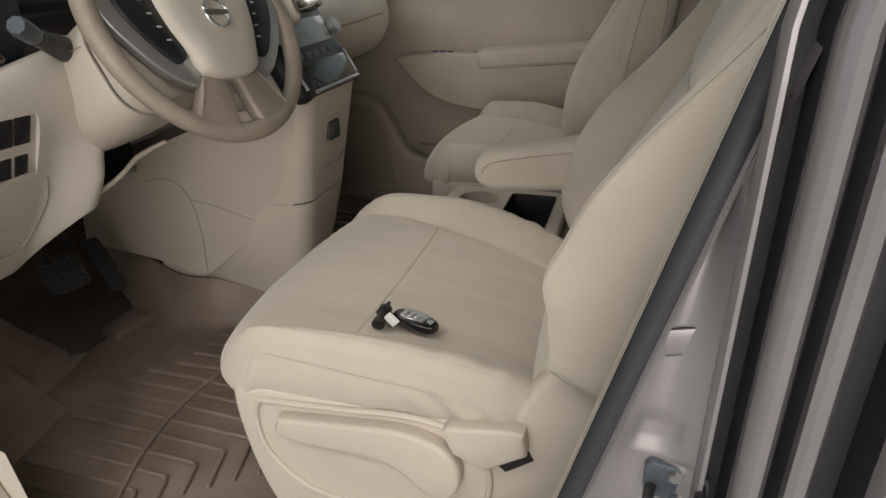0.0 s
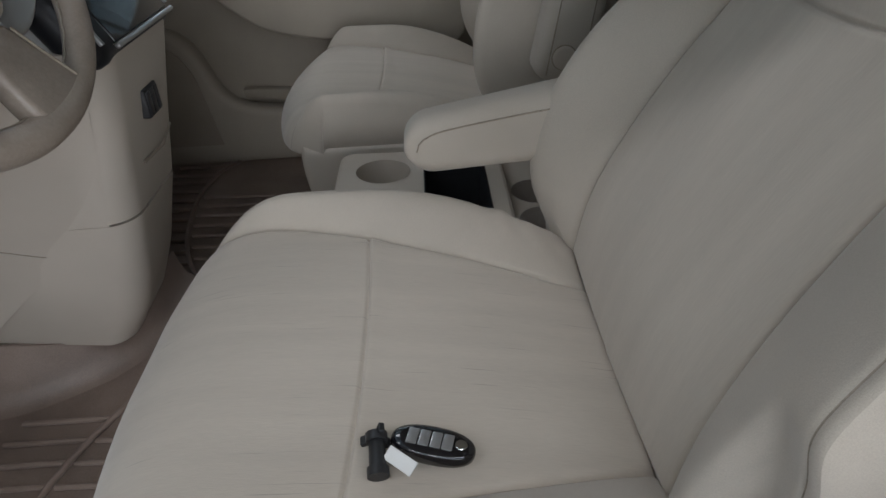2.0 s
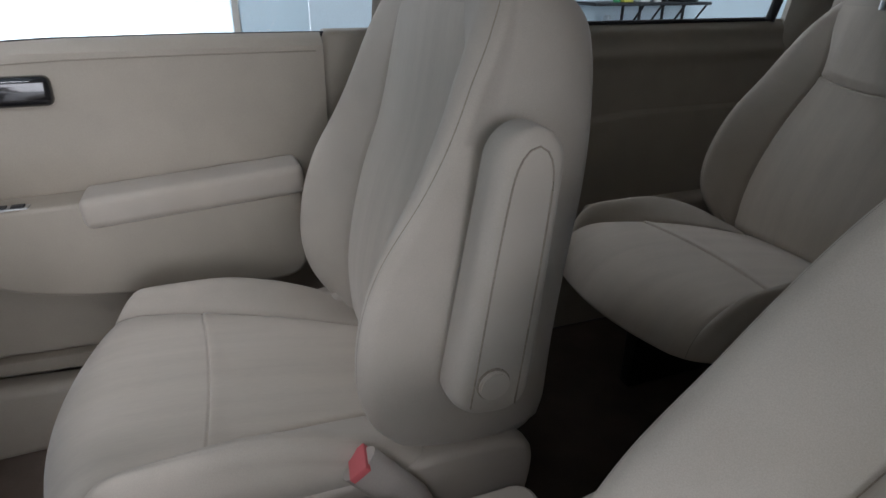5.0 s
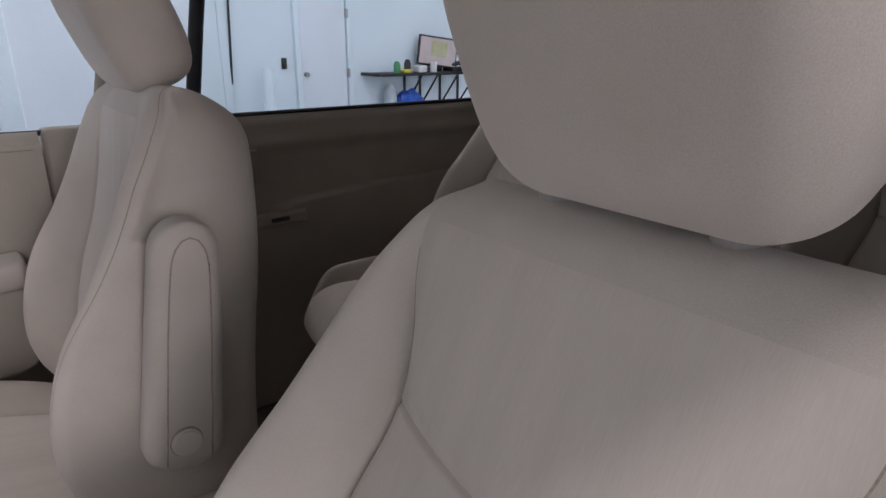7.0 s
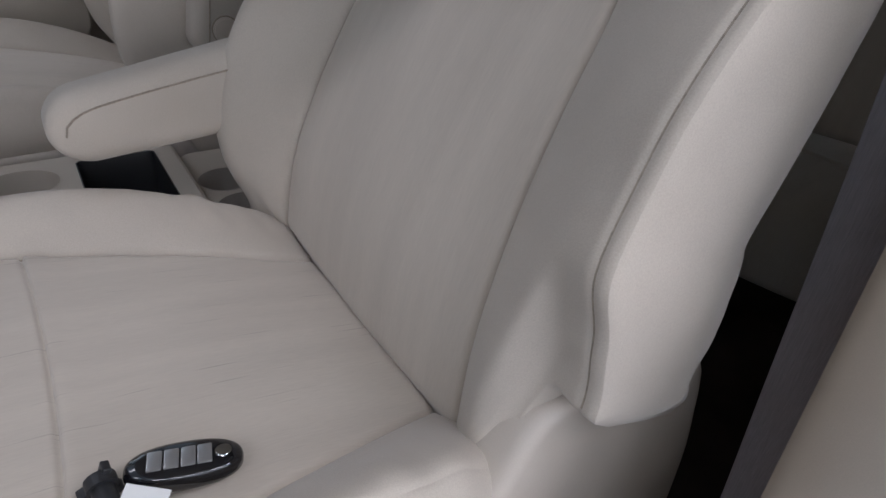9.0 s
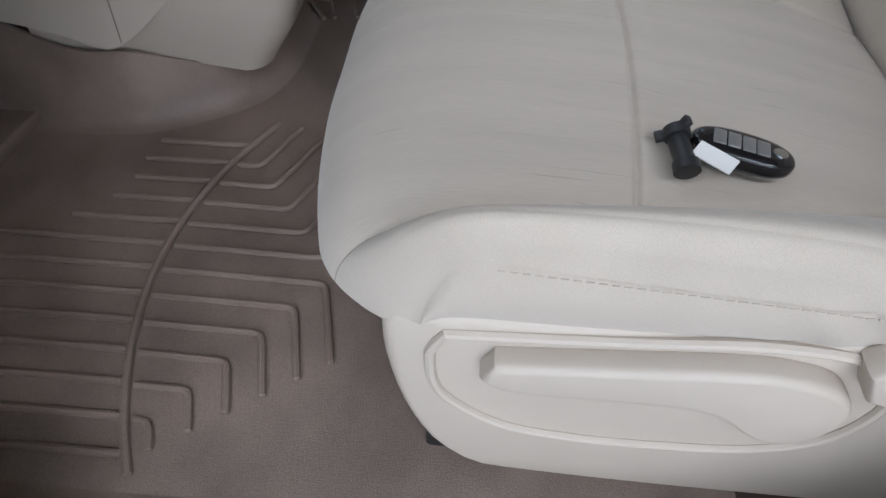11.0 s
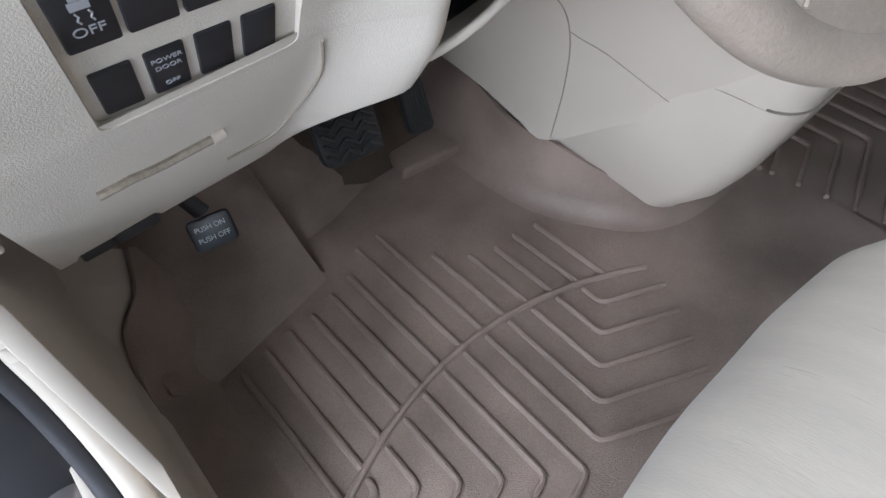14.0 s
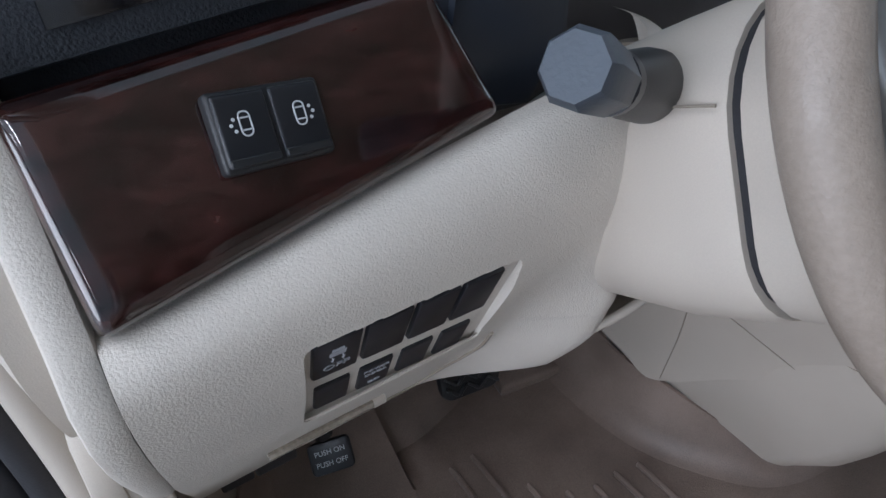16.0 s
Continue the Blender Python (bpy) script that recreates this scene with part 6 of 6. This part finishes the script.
def slide_x(y, z):
    crease = np.interp(y, [-1.45, -1.19, -0.8, -0.55, -0.3], [0.612, 0.614, 0.612, 0.594, 0.53])
    return 2.352 - 0.022 * (1 - smoothstep(crease - 0.012, crease, z)) + 0.02 * smoothstep(0.80, 0.835, z) ** 2 - 0.012 * math.exp(-((z - 0.755) / 0.02) ** 2)


part("panel", sheet(np.r_[np.linspace(-0.02, 0.5, 14), np.linspace(0.51, 0.70, 40), np.linspace(0.71, 0.835, 24)], np.linspace(-1.47, -0.18, 60), slide_x), DIM_BEIGE, sdoor, "beige moulded door panel")
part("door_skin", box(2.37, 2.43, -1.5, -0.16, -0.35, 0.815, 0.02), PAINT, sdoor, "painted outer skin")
hd = part("handle_cup", box(2.318, 2.345, -0.57, -0.42, 0.530, 0.566, 0.008, 3), DIM_BEIGE, sdoor, "moulded handle surround")
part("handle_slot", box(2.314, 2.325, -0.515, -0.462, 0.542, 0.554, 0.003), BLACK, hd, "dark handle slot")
part("lock_cover", box(2.335, 2.356, -0.45, -0.38, 0.655, 0.745, 0.008, 3), DIM_BEIGE, sdoor)
part("arm_ledge", box(2.28, 2.35, -1.30, -0.66, 0.29, 0.365, 0.02, 4), DIM_BEIGE, sdoor, "low padded ledge")
single("window_2", box(2.372, 2.376, -1.40, -0.33, 0.81, 1.27, 0), GLASS, "tinted sliding door window pane", "window", kind="structure").visible_shadow = False


def slanted(name, pts, w, mat, parent, label=""):
    return part(name, tube(pts, w, 12, up=(1, 0, 0), flat=0.7), mat, parent, label)


far = thing("body_side", "dark pillars and trim round the side windows", "car body", (2.36, -0.7, 0.0))
slanted("middle_pillar", [(2.36, -0.10, 0.0), (2.355, -0.10, 0.6), (2.35, -0.12, 0.9), (2.31, -0.20, 1.30)], 0.03, DIM_BEIGE, far, "beige trimmed middle pillar")
part("pillar_panel", box(2.30, 2.36, -0.19, 0.03, -0.03, 0.836, 0.012), DIM_BEIGE, far, "beige lower pillar panel")
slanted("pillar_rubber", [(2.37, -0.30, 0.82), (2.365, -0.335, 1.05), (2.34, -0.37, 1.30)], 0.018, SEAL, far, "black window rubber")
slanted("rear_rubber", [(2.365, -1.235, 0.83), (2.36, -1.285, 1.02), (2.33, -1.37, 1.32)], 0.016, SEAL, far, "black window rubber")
slanted("rear_pillar", [(2.36, -1.36, 0.0), (2.36, -1.35, 0.8), (2.35, -1.38, 1.0), (2.32, -1.46, 1.32)], 0.07, DIM_BEIGE, far, "beige trimmed rear pillar")
part("rear_side", box(2.30, 2.40, -2.45, -1.48, -0.3, 0.95, 0.02), DIM_BEIGE, far, "beige rear side trim")
part("front_rubber", tube([(2.315, 0.02, 0.828), (2.32, 0.30, 0.829), (2.32, 0.52, 0.827), (2.32, 1.2, 0.795)], 0.006, 8), SEAL, far, "black sill rubber")
part("slide_rubber", tube([(2.372, -0.33, 0.832), (2.372, -1.25, 0.834)], 0.006, 8), SEAL, far, "black sill rubber")
near = thing("rear_body_side", "beige trimmed side wall behind the driver", "car body", (0.5, -1.2, 0.0))
part("sliding_panel", box(0.46, 0.53, -1.5, -0.33, -0.3, 0.88, 0.02), DIM_BEIGE, near)
part("rear_side", box(0.44, 0.53, -2.45, -1.52, -0.3, 0.95, 0.02), DIM_BEIGE, near)
slanted("rear_pillar", [(0.50, -1.45, 0.85), (0.50, -1.46, 1.0), (0.53, -1.52, 1.32)], 0.07, DIM_BEIGE, near)
part("rear_wall", box(0.50, 2.34, -2.52, -2.45, -0.3, 0.92, 0.02), DIM_BEIGE, near, "tailgate trim")
# Unseen panes added dark, to keep light out of the rear cabin.
for nm, x0, x1, y0, y1, lb in (("window_3", 0.492, 0.498, -1.46, -0.36, "unseen sliding door pane, tinted dark to block light"), ("window_4", 0.492, 0.498, -2.44, -1.54, "unseen rear side pane, tinted dark to block light"), ("window_5", 2.372, 2.378, -2.44, -1.5, "unseen rear side pane, tinted dark to block light"), ("window_6", 0.53, 2.31, -2.49, -2.484, "unseen tailgate pane, tinted dark to block light")):
    single(nm, box(x0, x1, y0, y1, 0.87, 1.31, 0), TINTED, lb, "window", kind="structure")
single("ceiling", box(0.50, 2.34, -2.52, 0.55, 1.30, 1.36, 0.03), HEADLINER, "beige cloth roof lining", "ceiling", kind="structure")
for x, k in ((0.62, 1), (2.24, -1)):
    part("front_pillar", tube([(x - 0.06 * k, 1.12, 0.86), (x, 0.80, 1.12), (x + 0.03 * k, 0.50, 1.33)], 0.035, 12), PLASTIC, near if k > 0 else far, "beige front pillar")
bon = thing("bonnet", "grey painted bonnet ahead of the windscreen", "car body", (1.4, 1.9, 0.5))
part("panel", box(0.5, 2.3, 1.40, 2.2, -0.2, 0.80, 0.08, 4), PAINT, bon)

# ---- workshop ----
def wall(name, x0, x1, y0, y1, z0, z1, mat, label, cat="wall"):
    return single(name, box(x0, x1, y0, y1, z0, z1, 0), mat, label, cat, kind="structure")


GZ, WX = -0.45, 7.2
wall("ground", -6, 9, -9, 9, GZ - 0.1, GZ, CONCRETE, "grey sealed concrete workshop floor", "floor")
wall("wall_east", WX, WX + 0.2, -9, -0.03, GZ, 4.2, WHITE_WALL, "white painted workshop wall")
wall("wall_east_upper", WX, WX + 0.2, -0.03, 4.2, 3.0, 4.2, WHITE_WALL, "white wall above the assumed gate opening")
wall("wall_east_far", WX, WX + 0.2, 4.2, 9, GZ, 4.2, WHITE_WALL, "white painted workshop wall")
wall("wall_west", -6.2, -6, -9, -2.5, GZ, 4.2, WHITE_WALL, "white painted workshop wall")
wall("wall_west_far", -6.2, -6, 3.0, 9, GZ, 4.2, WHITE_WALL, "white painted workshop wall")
# The west gate is unseen, added with its glow as a light source.
wall("wall_west_upper", -6.2, -6, -2.5, 3.0, 3.2, 4.2, WHITE_WALL, "white wall above an unseen, added gate")
wall("backdrop_west", -6.9, -6.85, -3.2, 3.7, GZ, 3.9, DAYLIGHT_GLOW, "glowing panel behind an unseen, added gate", "sky")
wall("wall_north", -6, WX, 9, 9.2, GZ, 4.2, WHITE_WALL, "white painted workshop wall")
wall("wall_south", -6, WX, -9.2, -9, GZ, 4.2, WHITE_WALL, "white painted workshop wall")
wall("roof", -6.2, WX + 0.2, -9.2, 9.2, 4.2, 4.3, WHITE_WALL, "white workshop ceiling", "ceiling")
# Glowing panel added past the opening, taken as its daylight.
wall("backdrop", WX + 0.6, WX + 0.65, -0.7, 4.8, GZ, 3.6, DAYLIGHT_GLOW, "glowing panel added as daylight outside the assumed gate", "sky")
wall("trim", WX - 0.02, WX - 0.001, -0.09, -0.03, GZ, 3.0, PLASTIC, "gate edge trim", "trim")
shutter = thing("roller_shutter", "white ribbed roller shutter on the wall", "shutter", (WX, -1.2, GZ))
part("sheet", loft([[(WX - 0.03 - 0.008 * (k % 2), y, GZ + 0.05 * k) for y in (-2.02, -0.10)] for k in range(70)], cap=False, ring=False), WHITE_WALL, shutter)
part("guide", box(WX - 0.06, WX - 0.001, -2.10, -2.02, GZ, 3.1, 0.006), WHITE_WALL, shutter)
cable = thing("cable", "dark cable hanging on the white wall", "cable", (WX, -2.42, 1.0))
part("cord", tube([(WX - 0.01, -2.20, 3.0), (WX - 0.01, -2.165, 1.5), (WX - 0.01, -2.12, 0.60)], 0.012, 8), BLACK, cable)
post = thing("bollard", "white painted guard post by the wall", "post", (WX - 0.3, -2.39, GZ))
part("pipe", tube([(WX - 0.3, -2.39, GZ), (WX - 0.3, -2.39, 0.72), (WX - 0.3, -2.39, 0.76), (WX - 0.3, -2.39, 0.78)], [0.058, 0.058, 0.048, 0.015], 20), WHITE_WALL, post)
gdoor = thing("door_1", "closed pale blue-white steel door", "door", (WX, -3.5, GZ), kind="structure")
part("leaf", box(WX - 0.035, WX - 0.004, -3.46, -2.90, GZ, 1.46, 0.004), DOOR_WHITE, gdoor)
for y in (-3.50, -2.86):
    part("frame", box(WX - 0.06, WX - 0.001, y - 0.03, y + 0.03, GZ, 1.50, 0.006), WHITE_WALL, gdoor)
for z in (0.05, 0.69, 1.33):
    part("hinge", box(WX - 0.065, WX - 0.03, -3.49, -3.46, z - 0.05, z + 0.05, 0.004), STEEL, gdoor)
part("handle", knob(WX - 0.07, -2.94, 0.68, 0.026, 0.06, (1, 0, 0), 16), STEEL, gdoor, "steel door knob")
single("card_reader", box(WX - 0.04, WX - 0.002, -2.728, -2.676, 0.742, 0.858, 0.008), BLACK, "small black card reader on the wall", "card reader")
shelf = thing("wall_desk", "black wall-mounted desk with angled brackets", "desk", (WX - 0.2, -4.4, 0.68))
part("top", box(WX - 0.42, WX - 0.002, -5.18, -3.66, 0.652, 0.685, 0.004), BLACK, shelf)
for y in (-4.28, -4.52, -4.84, -5.14):
    part("bracket", tube([(WX - 0.38, y, 0.648), (WX - 0.03, y, 0.26)], 0.012, 8), BLACK, shelf)
    part("upright", box(WX - 0.03, WX - 0.003, y - 0.012, y + 0.012, 0.24, 0.652, 0.003), BLACK, shelf)
mon = thing("monitor", "dark-framed computer monitor tilted on the desk", "monitor", (WX - 0.2, -4.66, 0.685))
MN = Matrix.Translation((WX - 0.2, -4.66, 0.92)) @ Matrix.Rotation(radians(-12), 4, "Z") @ Matrix.Rotation(radians(7), 4, "X")
part("case", moved(box(-0.015, 0.02, -0.268, 0.268, -0.175, 0.175, 0.008), MN), BLACK, mon)
part("screen", moved(box(-0.018, -0.014, -0.248, 0.248, -0.155, 0.155, 0.001, 1), MN), SCREEN_DIM, mon, "grey lit screen")
part("screen_panel", moved(box(-0.020, -0.0165, -0.12, 0.10, -0.06, 0.12, 0.001, 1), MN), SCREEN_GREEN, mon, "pale olive picture block")
part("stand", box(WX - 0.20, WX - 0.12, -4.74, -4.58, 0.685, 0.80, 0.02), BLACK, mon)
for k, (y, h, mm, nm, lb) in enumerate(((-3.98, 0.13, GREEN, "spray_bottle", "small green bottle on the desk"), (-4.13, 0.15, BLACK, "dark_bottle", "dark bottle on the desk"), (-4.10, 0.04, YELLOW, "cloth", "folded yellow cloth on the desk"), (-4.52, 0.12, WHITE_PLASTIC, "paper_cup", "white paper cup on the desk"), (-4.32, 0.08, WHITE_PLASTIC, "box", "small white box on the desk"))):
    t = thing(nm, lb, nm.replace("_", " "), (WX - 0.3, y, 0.685))
    if nm in ("cloth", "box"):
        part("body", box(WX - 0.36, WX - 0.24, y - 0.06, y + 0.06, 0.685, 0.685 + h, 0.012), mm, t)
    else:
        part("body", tube([(WX - 0.3, y, 0.685), (WX - 0.3, y, 0.685 + h * 0.7), (WX - 0.3, y, 0.685 + h)], [0.04, 0.042, 0.022 if nm != "paper_cup" else 0.046], 14), mm, t)
phone = thing("desk_phone", "black desk telephone with handset", "telephone", (WX - 0.25, -4.92, 0.685))
part("base", box(WX - 0.34, WX - 0.12, -5.06, -4.80, 0.685, 0.74, 0.015), BLACK, phone)
part("handset", tube([(WX - 0.34, -5.03, 0.755), (WX - 0.28, -4.93, 0.785), (WX - 0.22, -4.83, 0.755)], 0.028, 10), BLACK, phone)
crate = thing("plastic_box", "clear plastic box beneath the desk", "box", (WX - 0.2, -4.08, 0.2))
part("body", box(WX - 0.40, WX - 0.05, -4.40, -3.77, GZ, 0.238, 0.02), DOOR_WHITE, crate)
jug = thing("water_jug", "clear water bottle beneath the desk", "bottle", (WX - 0.2, -3.95, 0.238))
part("body", tube([(WX - 0.2, -3.95, 0.238), (WX - 0.2, -3.95, 0.46), (WX - 0.2, -3.95, 0.52), (WX - 0.2, -3.95, 0.55)], [0.075, 0.075, 0.04, 0.03], 16), JUG, jug)
bag = thing("blue_bag", "crumpled blue plastic bag beneath the desk", "bag", (WX - 0.2, -4.18, 0.238))
bg = bmesh.new()
bmesh.ops.create_icosphere(bg, subdivisions=4, radius=1)
for v in bg.verts:
    n = noise.noise(v.co * 2.3) * 0.35 + noise.noise(v.co * 6) * 0.14
    v.co = Vector((WX - 0.22 + v.co.x * 0.11 * (1 + n), -4.20 + v.co.y * 0.19 * (1 + n), max(0.239, 0.33 + v.co.z * 0.14 * (1 + n))))
part("body", bg, BLUE, bag)
# Unseen lamps; the row beside the driver's door is added for the footwell.
for x, ys, watts in ((-4.2, (-6.0, -2.0, 2.0, 6.0), LAMP_WATTS), (-1.8, (-2.4, -0.8, 0.8, 2.4), BAY_FILL_WATTS), (1.4, (-6.0, 3.0, 6.0), LAMP_WATTS), (4.6, (-6.0, -2.0, 2.0, 6.0), LAMP_WATTS)):
    for y in ys:
        lamp = thing("added_ceiling_lamp", "unseen long white ceiling lamp panel, added for light", "lamp", (x, y, 4.2), "ceiling lamps")
        part("housing", box(x - 0.16, x + 0.16, y - 0.62, y + 0.62, 4.13, 4.2, 0.01), WHITE_PLASTIC, lamp)
        area_lamp("ceiling_fill_light", look((x, y, 4.12), (x, y, 0), 0), 0.3, 1.2, watts, (0.93, 0.97, 1.0))
# Area lamp added in the east opening to carry that daylight in.
area_lamp("gate_fill_light", look((WX + 0.3, 2.2, 1.3), (0, 2.2, 1.1)), 3.8, 3.2, GATE_WATTS, (0.86, 0.94, 1.0))

# Fill lamp in the added west gate, to brighten footwell and dash.
area_lamp("west_fill_light", look((-6.1, -1.0, 1.4), (0.6, 0.5, 0.8)), 5.4, 3.5, WEST_FILL_WATTS, (0.93, 0.97, 1.0))
